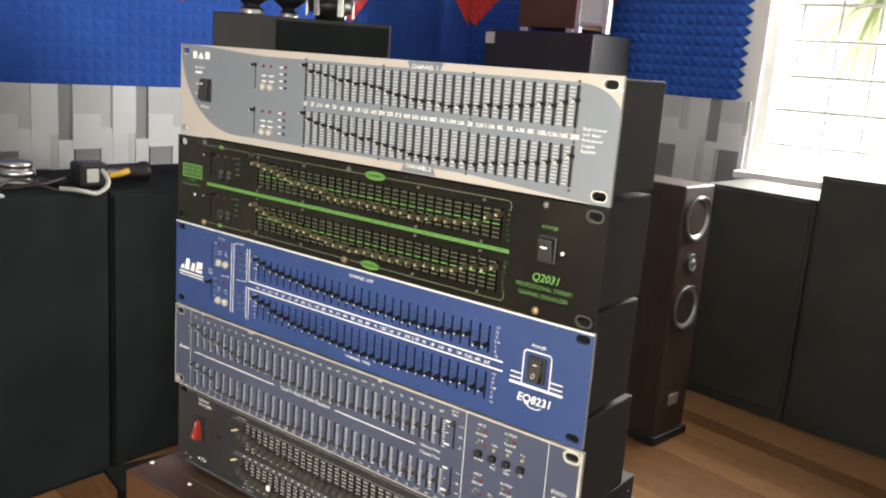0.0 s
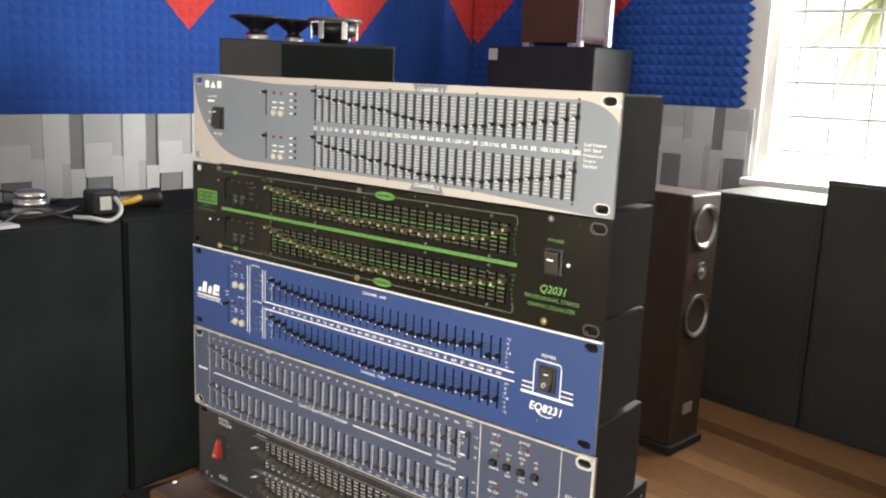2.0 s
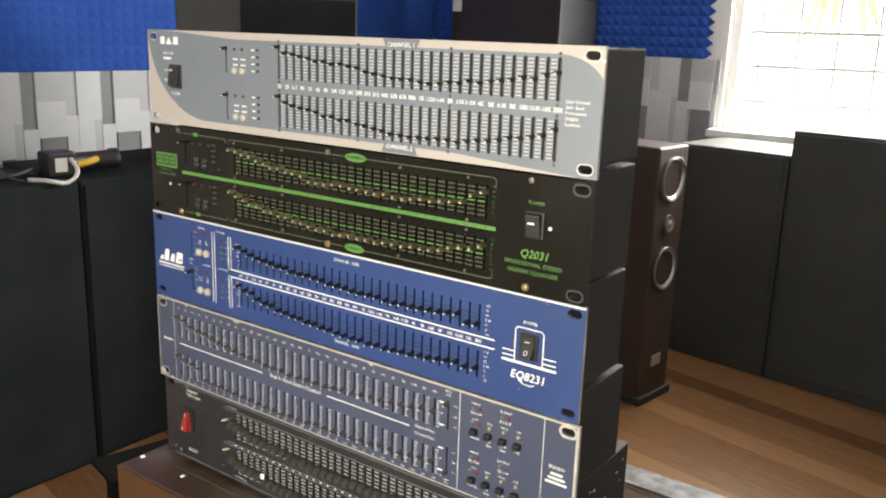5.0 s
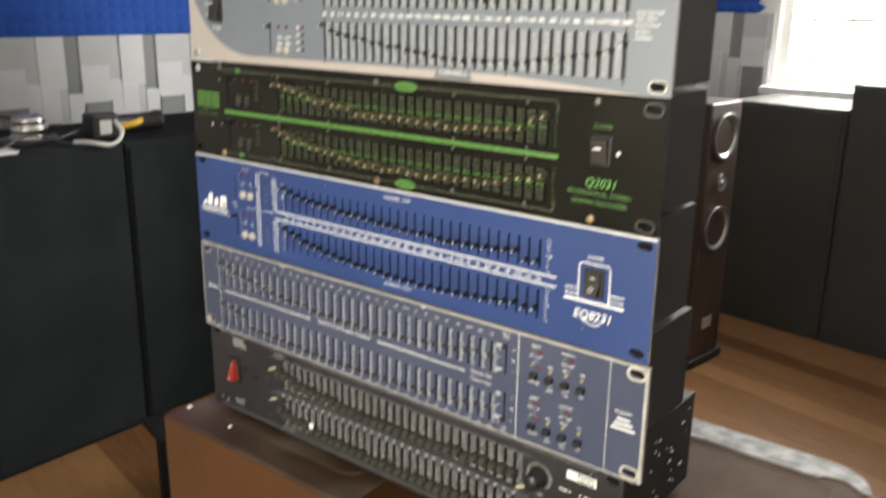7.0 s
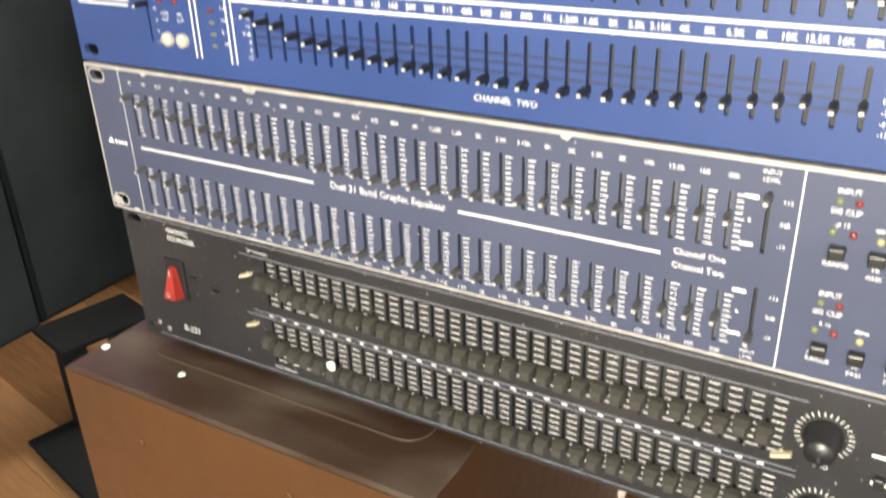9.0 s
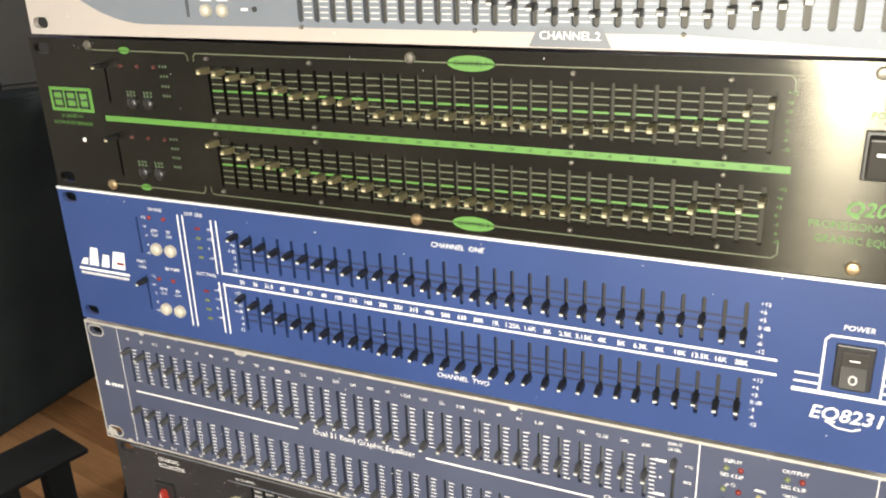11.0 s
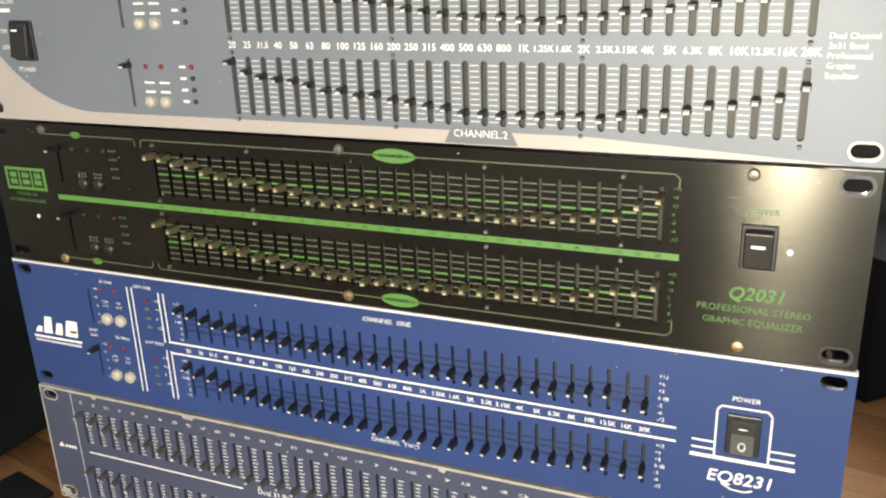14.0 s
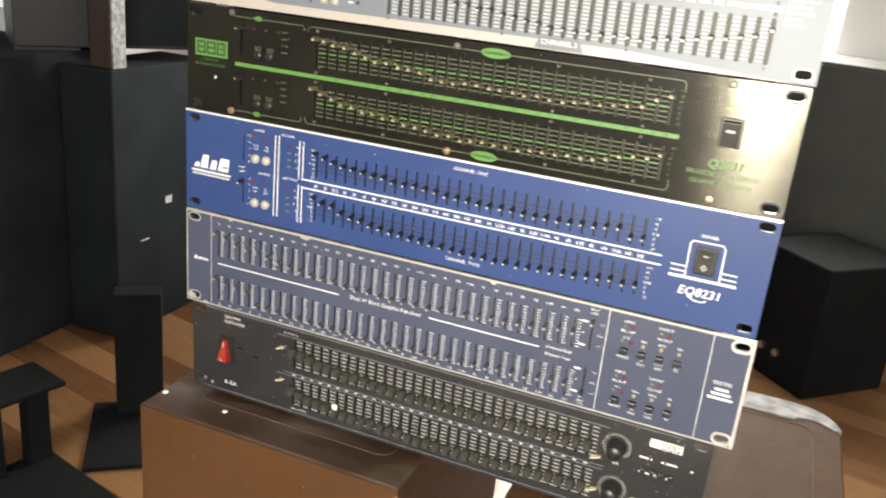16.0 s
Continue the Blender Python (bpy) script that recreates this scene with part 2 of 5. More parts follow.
CHROME = plain("polished_chrome", (0.60, 0.59, 0.56), 0.28, 1.0)
CABLE = plain("black_cable", (0.015, 0.015, 0.015), 0.5)
IVORY = plain("ivory_plastic", (0.55, 0.50, 0.34), 0.4)
YELLOW = plain("yellow_plastic", (0.65, 0.40, 0.04), 0.4)
LIGHT_GREY = plain("light_grey_plastic", (0.5, 0.5, 0.48), 0.5)
GRILLE = surface("weathered_pale_iron", (0.58, 0.57, 0.54), (0.68, 0.67, 0.63), 0.5, 0.65, 20.0)


def leaf():
    """Thin leaves that let the daylight through."""
    n = Nodes("sunlit_palm_leaf")
    col = n.mix(n.noise(18.0, 4.0), rgb(0.07, 0.10, 0.035), rgb(0.12, 0.15, 0.06))
    n.set(Base_Color=col, Roughness=0.5)
    glow = n.put("ShaderNodeBsdfTranslucent", Color=rgb(0.50, 0.52, 0.32))
    both = n.tree.nodes.new("ShaderNodeMixShader")
    n.plug(0.65, both.inputs[0])
    n.tree.links.new(n.bsdf.outputs[0], both.inputs[1])
    n.tree.links.new(glow.outputs[0], both.inputs[2])
    n.tree.links.new(both.outputs[0], n.tree.nodes["Material Output"].inputs[0])
    return n.mat


LEAF = leaf()
for dull in (STAND_BLACK, CARPET, BROWN_GLOSS):
    dull.node_tree.nodes["Principled BSDF"].inputs["Specular IOR Level"].default_value = 0.15
OUTSIDE = plain("bright_overcast_distance", (1.0, 0.99, 0.95), 0.9, 0.0, 1.5)

# ---- mesh helpers ----


def link(name, bm, mats, parent=None, label="", smooth=False):
    me = bpy.data.meshes.new(name)
    bmesh.ops.recalc_face_normals(bm, faces=bm.faces)
    bm.to_mesh(me)
    bm.free()
    for m in mats if isinstance(mats, (list, tuple)) else [mats]:
        me.materials.append(m)
    if smooth:
        me.polygons.foreach_set("use_smooth", [True] * len(me.polygons))
    ob = new(name, me)
    if parent:
        ob.parent = parent
    if label:
        ob["label"] = label
    return ob


def part(name, bm, material, parent, label="", smooth=False):
    return link(name, bm, material, parent, label, smooth)


def thing(name, m, label, category, group="", kind=""):
    ob = new(name)
    ob.empty_display_size = 0.05
    ob.matrix_world = m
    return tagged(ob, label, category, group, kind)


def box(bm, x0, x1, y0, y1, z0, z1, mat=0, bevel=0.0, segments=2):
    res = bmesh.ops.create_cube(bm, size=1.0, matrix=Matrix.Translation(((x0 + x1) / 2, (y0 + y1) / 2, (z0 + z1) / 2)) @ Matrix.Diagonal((x1 - x0, y1 - y0, z1 - z0, 1)))
    vs = res["verts"]
    faces = {f for v in vs for f in v.link_faces}
    for f in faces:
        f.material_index = mat
    if bevel:
        edges = {e for v in vs for e in v.link_edges}
        out = bmesh.ops.bevel(bm, geom=list(edges), offset=bevel, segments=segments, profile=0.5, affect="EDGES")
        for f in out["faces"]:
            f.material_index = mat
    return bm


def boxed(x0, x1, y0, y1, z0, z1, bevel=0.0):
    return box(bmesh.new(), x0, x1, y0, y1, z0, z1, 0, bevel)


def lathe(bm, profile, m=Matrix(), n=24, mat=0):
    """A turned shape: (radius, height) along the local z of m."""
    rings = []
    for r, h in profile:
        rings.append([bm.verts.new(m @ Vector((r * math.cos(2 * math.pi * i / n), r * math.sin(2 * math.pi * i / n), h))) for i in range(n)] if r > 1e-6 else [bm.verts.new(m @ Vector((0, 0, h)))])
    for a, b in zip(rings, rings[1:]):
        for i in range(n):
            j = (i + 1) % n
            vs = [a[i], a[j], b[j], b[i]] if len(a) > 1 and len(b) > 1 else ([a[i], a[j], b[0]] if len(b) == 1 else [a[0], b[j], b[i]])
            try:
                bm.faces.new(vs).material_index = mat
            except ValueError:
                pass
    return bm


def tube(bm, pts, r, n=8, mat=0):
    """A round cord along points."""
    pts = [Vector(p) for p in pts]
    rings = []
    for i, p in enumerate(pts):
        d = (pts[min(i + 1, len(pts) - 1)] - pts[max(i - 1, 0)]).normalized()
        q = d.to_track_quat("Z", "Y")
        rings.append([bm.verts.new(p + q @ Vector((r * math.cos(2 * math.pi * k / n), r * math.sin(2 * math.pi * k / n), 0))) for k in range(n)])
    for a, b in zip(rings, rings[1:]):
        for k in range(n):
            bm.faces.new([a[k], a[(k + 1) % n], b[(k + 1) % n], b[k]]).material_index = mat
    bm.faces.new(rings[0][::-1])
    bm.faces.new(rings[-1])
    return bm


def curve_points(keys, n=24):
    """A smooth line through key points."""
    keys = [Vector(k) for k in keys]
    out = []
    for i in range(len(keys) - 1):
        p0, p1, p2, p3 = keys[max(i - 1, 0)], keys[i], keys[i + 1], keys[min(i + 2, len(keys) - 1)]
        for s in range(n // (len(keys) - 1) + 1):
            t = s / (n // (len(keys) - 1) + 1)
            out.append(0.5 * ((2 * p1) + (p2 - p0) * t + (2 * p0 - 5 * p1 + 4 * p2 - p3) * t * t + (3 * p1 - p0 - 3 * p2 + p3) * t ** 3))
    return out + [keys[-1]]


def plate(x1, z1, holes, t, mat_face=0, mat_edge=1, round_holes=(), radius=0.0):
    """A front plate in the x-z plane with real openings; the face looks to -y."""
    bm = bmesh.new()
    xs = sorted({0.0, x1, *[round(v, 6) for h in holes for v in (h[0], h[1])]})
    zs = sorted({0.0, z1, *[round(v, 6) for h in holes for v in (h[2], h[3])]})
    gone = set()
    for a, b, c, d in holes:
        for i in range(len(xs) - 1):
            if a - 1e-6 <= xs[i] and xs[i + 1] <= b + 1e-6:
                for j in range(len(zs) - 1):
                    if c - 1e-6 <= zs[j] and zs[j + 1] <= d + 1e-6:
                        gone.add((i, j))
    vf = {}

    def v(i, j, y):
        if (i, j, y) not in vf:
            vf[i, j, y] = bm.verts.new((xs[i], y, zs[j]))
        return vf[i, j, y]

    nx, nz = len(xs) - 1, len(zs) - 1
    for i in range(nx):
        for j in range(nz):
            if (i, j) in gone:
                continue
            bm.faces.new([v(i, j, 0), v(i + 1, j, 0), v(i + 1, j + 1, 0), v(i, j + 1, 0)]).material_index = mat_face
            bm.faces.new([v(i, j, t), v(i, j + 1, t), v(i + 1, j + 1, t), v(i + 1, j, t)]).material_index = mat_face
            for di, dj, a, b in ((-1, 0, (i, j), (i, j + 1)), (1, 0, (i + 1, j), (i + 1, j + 1)), (0, -1, (i, j), (i + 1, j)), (0, 1, (i, j + 1), (i + 1, j + 1))):
                k = (i + di, j + dj)
                outer = not (0 <= k[0] < nx and 0 <= k[1] < nz)
                if outer or k in gone:
                    bm.faces.new([v(*a, 0), v(*b, 0), v(*b, t), v(*a, t)]).material_index = mat_edge if outer else mat_face
    for a, b, c, d in round_holes:
        r = min(d - c, b - a) / 2
        for cx, cz, sx, sz in ((a, c, 1, 1), (b, c, -1, 1), (a, d, 1, -1), (b, d, -1, -1)):
            arc = [(cx + sx * (r - r * math.cos(q * math.pi / 8)), cz + sz * (r - r * math.sin(q * math.pi / 8))) for q in range(5)]
            loop = [(cx, cz)] + arc
            front = [bm.verts.new((p[0], 0.0002, p[1])) for p in loop]
            back = [bm.verts.new((p[0], t, p[1])) for p in loop]
            bm.faces.new(front).material_index = mat_face
            for q in range(len(loop)):
                w = (q + 1) % len(loop)
                bm.faces.new([front[q], front[w], back[w], back[q]]).material_index = mat_face
    return bm


def strip(bm, x0, x1, z0, z1, y=-0.0002, mat=0):
    """Printed ink: a very thin raised bar on a front plate."""
    vs = [bm.verts.new(p) for p in ((x0, y, z0), (x1, y, z0), (x1, y, z1), (x0, y, z1))]
    bm.faces.new(vs).material_index = mat
    return bm


def line(bm, pts, w, y=-0.0002):
    """A printed line of even width through points of the plate."""
    for (ax, az), (bx, bz) in zip(pts, pts[1:]):
        d = Vector((bx - ax, bz - az)).normalized() * w / 2
        n = Vector((-d.y, d.x))
        vs = [bm.verts.new((px + sx * d.x + sn * n.x, y, pz + sx * d.y + sn * n.y)) for px, pz, sx, sn in ((ax, az, -1, -1), (bx, bz, 1, -1), (bx, bz, 1, 1), (ax, az, -1, 1))]
        bm.faces.new(vs)
    return bm


def disc(bm, x, z, r, y=-0.0002, n=20, sx=1.0, mat=0):
    bm.faces.new([bm.verts.new((x + sx * r * math.cos(2 * math.pi * i / n), y, z + r * math.sin(2 * math.pi * i / n))) for i in range(n)]).material_index = mat
    return bm


def words(bm, items, y=-0.00025, shear=0.0, weight=0.0):
    """Adds lettering to bm: (text, x, z, size, align) each, standing on a front plate."""
    for text, x, z, size, align in items:
        c = bpy.data.curves.new("lettering", "FONT")
        c.body, c.size, c.align_x, c.align_y, c.shear, c.resolution_u = text, size * 0.80, align, "CENTER", shear, 2
        ob = bpy.data.objects.new("lettering", c)
        me = bpy.data.meshes.new_from_object(ob)
        me.transform(Matrix.Translation((x, y, z)) @ Matrix.Rotation(radians(90), 4, "X"))
        bm.from_mesh(me)
        # heavier strokes: the same letters again, a hair to the side and below
        for sx, sz in ((1, 0), (0, -1), (1, -1)) if weight else ():
            heavy = me.copy()
            heavy.transform(Matrix.Translation((sx * size * weight, -0.00002 * (1 + sx - sz), sz * size * weight)))
            bm.from_mesh(heavy)
            bpy.data.meshes.remove(heavy)
        bpy.data.objects.remove(ob)
        bpy.data.meshes.remove(me)
        bpy.data.curves.remove(c)
    return bm


def knob_mesh(name, w, h, d, mats, flat=False):
    """A fader cap: a tapered block on a stem, with a pale patch low on its face."""
    bm = bmesh.new()
    box(bm, -0.0006, 0.0006, -0.0005, 0.004, -0.0012, 0.0012, 0)
    back = [(-w / 2, 0, -h / 2), (w / 2, 0, -h / 2), (w / 2, 0, h / 2), (-w / 2, 0, h / 2)]
    k = 0.95 if flat else 0.72
    rows = [[bm.verts.new((x * s, -0.0006 - e, z * s)) for x, _, z in back] for s, e in ((1.0, 0.0), (0.97, d * 0.55), (k, d))]
    for a, b in zip(rows, rows[1:]):
        for i in range(4):
            bm.faces.new([a[i], a[(i + 1) % 4], b[(i + 1) % 4], b[i]])
    bm.faces.new(rows[0])
    bm.faces.new(rows[-1][::-1])
    if len(mats) > 1:
        y = -0.0007 - d
        vs = [bm.verts.new(p) for p in ((-w * 0.4 * k, y, -h * 0.34), (w * 0.4 * k, y, -h * 0.34), (w * 0.4 * k, y, h * 0.02), (-w * 0.4 * k, y, h * 0.02))]
        bm.faces.new(vs).material_index = 1
    me = bpy.data.meshes.new(name)
    bmesh.ops.recalc_face_normals(bm, faces=bm.faces)
    bm.to_mesh(me)
    bm.free()
    for m in mats:
        me.materials.append(m)
    return me


def share(name, me, parent, m):
    ob = new(name, me)
    ob.parent = parent
    ob.matrix_basis = m
    return ob


def level(keys, i):
    for (a, u), (b, v) in zip(keys, keys[1:]):
        if a <= i <= b:
            return u + (v - u) * (i - a) / (b - a)
    return keys[-1][1]

# ---- the setting ----
FLOOR = -0.80
X0, X1, Y0, Y1, TOP = -2.10, 2.30, -3.0, 3.30, 1.75

# one frame for the floor boards, closed below
floor = link("floor", boxed(X0 - 0.1, X1 + 0.1, Y0 - 0.1, Y1 + 0.1, FLOOR - 0.12, FLOOR - 0.012), FLOOR_WOOD)
tagged(floor, "honey-brown striped wood laminate floor boards", "floor", kind="structure")
ceiling = link("ceiling", boxed(X0 - 0.1, X1 + 0.1, Y0 - 0.1, Y1 + 0.1, TOP, TOP + 0.1), WALL_PLASTER)
tagged(ceiling, "plain off-white plastered ceiling", "ceiling", kind="structure")


def wall(name, m, length, openings, label):
    """A wall along the local x, its room side at y = 0, with openings through it."""
    holes = openings
    bm = plate(length, TOP - FLOOR, holes, 0.12, 0, 0)
    ob = link(name, bm, WALL_PLASTER)
    ob.matrix_world = m
    return tagged(ob, label, "wall", kind="structure")


WIN = (-0.51, 0.62, 0.085, 1.45)
wall_north = wall("wall_north", pose(X0, Y1, FLOOR), X1 - X0, [(WIN[0] - X0, WIN[1] - X0, WIN[2] - FLOOR, WIN[3] - FLOOR)], "plastered wall with a bright barred window")
wall_west = wall("wall_west", pose(X0, Y0, FLOOR, 0, 0, 90), Y1 - Y0, [], "plastered wall covered with foam and grey blocks")
wall_east = wall("wall_east", pose(X1, Y1, FLOOR, 0, 0, -90), Y1 - Y0, [], "plain off-white plastered wall")
wall_south = wall("wall_south", pose(X1, Y0, FLOOR, 0, 0, 180), X1 - X0, [(X1 - 1.65, X1 - 0.30, 0.65, 2.25)], "plain off-white plastered wall with a window opening")

# window: frame, bars and sill
window_1 = thing("window_1", pose(0, Y1, 0), "white-painted window with iron grille bars, glaring daylight behind", "window", kind="structure")
bm = bmesh.new()
for a, b, c, d in ((WIN[0], WIN[0] + 0.045, WIN[2], WIN[3]), (WIN[1] - 0.045, WIN[1], WIN[2], WIN[3]), (WIN[0] + 0.045, WIN[1] - 0.045, WIN[2], WIN[2] + 0.04), (WIN[0] + 0.045, WIN[1] - 0.045, WIN[3] - 0.04, WIN[3])):
    box(bm, a, b, 0.03, 0.09, c, d, 0, 0.004)
part("window_frame", bm, FRAME_WHITE, window_1)
part("window_sill", boxed(WIN[0] - 0.03, WIN[1] + 0.03, -0.09, 0.0, WIN[2] - 0.035, WIN[2] - 0.002, 0.005), FRAME_WHITE, window_1)
for z in (0.207, 0.356, 0.500, 0.648, 0.796, 0.944, 1.092, 1.240):
    part("grille_bar", boxed(WIN[0] + 0.045, WIN[1] - 0.045, 0.055, 0.067, z - 0.008, z + 0.008, 0.002), GRILLE, window_1)
for x in (-0.390, -0.236, -0.083, 0.071, 0.225, 0.378, 0.500):
    part("grille_bar", boxed(x - 0.006, x + 0.006, 0.068, 0.08, WIN[2] + 0.04, WIN[3] - 0.04), GRILLE, window_1)

backdrop = link("backdrop", boxed(-4.0, 5.0, 6.0, 6.05, -2.0, 4.0), OUTSIDE)
tagged(backdrop, "overexposed white daylight outside the window", "backdrop", kind="structure")

# palm fronds hanging outside the upper window
palm = thing("palm_frond", pose(-0.17, 3.75, 0.90), "grey-green palm leaves hanging outside the window", "plant")
rng = random.Random(4)
for k in range(9):
    bm = bmesh.new()
    a = radians(-150 + k * 15 + rng.uniform(-5, 5))
    d = Vector((math.cos(a), rng.uniform(-0.2, 0.2), math.sin(a)))
    n = Vector((-d.z, 0, d.x))
    length, pts = rng.uniform(0.3, 0.42), []
    for s in range(6):
        t = s / 5
        w = 0.022 * math.sin(math.pi * min(1, t * 0.9 + 0.1))
        c = d * length * t + Vector((0, 0, -0.12 * t * t))
        pts.append((bm.verts.new(c + n * w), bm.verts.new(c + Vector((0, 0.008, 0))), bm.verts.new(c - n * w)))
    for p, q in zip(pts, pts[1:]):
        bm.faces.new([p[0], p[1], q[1], q[0]])
        bm.faces.new([p[1], p[2], q[2], q[1]])
    part("leaf", bm, LEAF, palm)
part("stem", tube(bmesh.new(), curve_points([(1.0, 0.4, -1.90), (1.0, 0.4, 0.3), (0.6, 0.2, 0.62), (0.15, 0.0, 0.25), (0, 0, 0)]), 0.02), LEAF, palm, smooth=True)
ground = link("ground", boxed(-4.0, 5.0, 3.45, 6.0, -1.1, -1.0), WALL_PLASTER)
tagged(ground, "pale bare ground outside the window", "ground", kind="structure")


def foam(name, m, length, height, tips, label, relief=0.004, teeth=False):
    """Egg-crate foam: rows of small pyramids, in blue with red lozenges."""
    bm = bmesh.new()
    s = 0.045
    nx, nz = round(length / s), round(height / s)
    grid = [[bm.verts.new((i * s, 0, j * s)) for j in range(nz + 1)] for i in range(nx + 1)]
    cores = [(round(tx / s) * s, round((tz + r) / s) * s, round(r / s) * s) for tx, tz, r in tips]
    for i in range(nx):
        for j in range(nz):
            cx, cz = (i + 0.5) * s, (j + 0.5) * s
            tip = bm.verts.new((cx, -relief, cz))
            q = (grid[i][j], grid[i + 1][j], grid[i + 1][j + 1], grid[i][j + 1])
            for k, (ox, oz) in enumerate(((0, -1), (1, 0), (0, 1), (-1, 0))):
                red = any(abs(cx + ox * s / 3 - tx) + abs(cz + oz * s / 3 - tz) < r for tx, tz, r in cores)
                bm.faces.new([q[k], q[(k + 1) % 4], tip]).material_index = 1 if red else 0
    if teeth:
        # the zigzag cut edge of the last sheet
        for j in range(nz):
            lo, hi = grid[nx][j], grid[nx][j + 1]
            tip = bm.verts.new((nx * s + 0.034, -0.004, (j + 0.5) * s))
            back = bm.verts.new((nx * s, 0.008, (j + 0.5) * s))
            for f in ((lo, hi, tip), (hi, back, tip), (back, lo, tip)):
                bm.faces.new(f)
    ob = link(name, bm, [FOAM_BLUE, FOAM_RED])
    ob.matrix_world = m
    return tagged(ob, label, "acoustic foam", kind="stuff")


FOAM_W, FOAM_N = 0.28, 0.378
foam("acoustic_foam", pose(X0 + 0.012, 0.0, FOAM_W, 0, 0, 90), 3.285, 1.35, [(1.485, 0.295, 0.36), (2.385, 0.325, 0.36), (0.585, 0.295, 0.36), (3.285, 0.37, 0.36)], "blue egg-crate acoustic foam with red lozenges on the wall")
foam("acoustic_foam", pose(X0 + 0.012, Y1 - 0.012, FOAM_N), 1.485, 1.26, [(0.045, 0.27, 0.36), (0.675, 0.225, 0.36)], "blue egg-crate acoustic foam with red lozenges beside the window", 0.008, True)


def wall_blocks(parent, m, length, z0, z1, seed):
    """Upright relief blocks in greys: a repeating lattice of proud pale and sunk dark pieces."""
    r = random.Random(seed)
    cell = 0.295
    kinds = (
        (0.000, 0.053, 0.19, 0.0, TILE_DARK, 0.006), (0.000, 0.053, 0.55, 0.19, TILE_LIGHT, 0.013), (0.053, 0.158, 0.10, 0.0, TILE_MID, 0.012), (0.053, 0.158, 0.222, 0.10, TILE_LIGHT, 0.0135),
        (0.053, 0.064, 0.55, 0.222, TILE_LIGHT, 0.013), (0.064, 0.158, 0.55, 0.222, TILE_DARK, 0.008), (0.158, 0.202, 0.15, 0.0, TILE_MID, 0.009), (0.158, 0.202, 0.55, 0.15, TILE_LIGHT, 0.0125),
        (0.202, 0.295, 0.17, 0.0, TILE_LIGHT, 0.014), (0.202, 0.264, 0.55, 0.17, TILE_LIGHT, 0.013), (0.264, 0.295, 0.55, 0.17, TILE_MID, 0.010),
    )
    for i in range(int(length / cell) + 1):
        for a, b, lo, hi, tone, dep in kinds:
            x, top, bottom = i * cell + a, z1 - hi, max(z0, z1 - lo)
            w = min(b - a, length - x)
            if w < 0.02 or top - bottom < 0.01:
                continue
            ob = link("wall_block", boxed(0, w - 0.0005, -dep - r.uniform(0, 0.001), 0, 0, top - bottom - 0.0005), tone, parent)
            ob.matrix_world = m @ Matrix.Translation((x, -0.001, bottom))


# ---- equipment rack units ----
W, H = 0.4826, 0.0875
BANDS = "20 25 31.5 40 50 63 80 100 125 160 200 250 315 400 500 630 800 1K 1.25K 1.6K 2K 2.5K 3.15K 4K 5K 6.3K 8K 10K 12.5K 16K 20K".split()
SMILE = [(0, 0.92), (1, 0.74), (3, 0.62), (6, 0.47), (10, 0.34), (14, 0.24), (18, 0.22), (22, 0.30), (26, 0.42), (30, 0.5)]


def rack_unit(name, z, y, skin, label, slots, extra=(), x0=0.0, w=W, depth=0.19, shell=CHASSIS, edge=None, guide=None, dx=0.0, rounded=False):
    """A two-unit rack device: front plate with openings, ears with oblong holes, steel body."""
    top = thing(name, pose(dx, y, z), label, "equalizer", "stacked rack units")
    ears = [(0.0032, 0.0144, 0.0030, 0.0094), (0.0032, 0.0144, H - 0.0094, H - 0.0030), (w - 0.0144, w - 0.0032, 0.0030, 0.0094), (w - 0.0144, w - 0.0032, H - 0.0094, H - 0.0030)]
    bm = plate(w, H, [*ears, *[(a - x0, b - x0, c, d) for a, b, c, d in (*slots, *extra)]], 0.003, 0, 1, [*ears, *[(a - x0, b - x0, c, d) for a, b, c, d in (*slots, *extra)]] if rounded else ears)
    bmesh.ops.translate(bm, verts=bm.verts, vec=(x0, 0, 0))
    part("front_panel", bm, [skin, edge or BARE_EDGE], top)
    bm = bmesh.new()
    box(bm, 0.024, W - 0.024, 0.0035, depth, 0.0015, H - 0.0015, 0, 0.0015)
    part("chassis", bm, shell, top, "black steel body")
    if guide:
        a, b = min(s[0] for s in slots) - 0.004, max(s[1] for s in slots) + 0.004
        for c, d in sorted({(s[2], s[3]) for s in slots}):
            part("slider_guide", boxed(a, b, 0.0031, 0.0034, c - 0.002, d + 0.002), guide, top)
    return top


def slot_rects(xs, rows, w):
    return [(x - w / 2, x + w / 2, a, b) for a, b in rows for x in xs]


def add_sliders(top, me, xs, rows, keys, seed, name="slider_knob", y=0.0):
    r = random.Random(seed)
    for row, (a, b) in enumerate(rows):
        for i, x in enumerate(xs):
            f = min(0.97, max(0.03, level(keys[row], i) + r.uniform(-0.035, 0.035)))
            share(name, me, top, pose(x, y, a + (b - a) * f, 0, 0, r.uniform(-4, 4)))


def rocker(top, x, z, w, h, mat, label, tilt=8, frame_mat=None):
    bm = bmesh.new()
    box(bm, x - w / 2 - 0.0015, x + w / 2 + 0.0015, -0.0015, 0.002, z - h / 2 - 0.0015, z + h / 2 + 0.0015, 0, 0.0006)
    bez = part("switch_bezel", bm, frame_mat or PLASTIC, top)
    bm = boxed(-w / 2, w / 2, -0.004, 0.001, -h / 2, h / 2, 0.0008)
    ob = part("rocker_switch", bm, mat, bez, label)
    ob.matrix_basis = pose(x, -0.0008, z, tilt)
    return ob


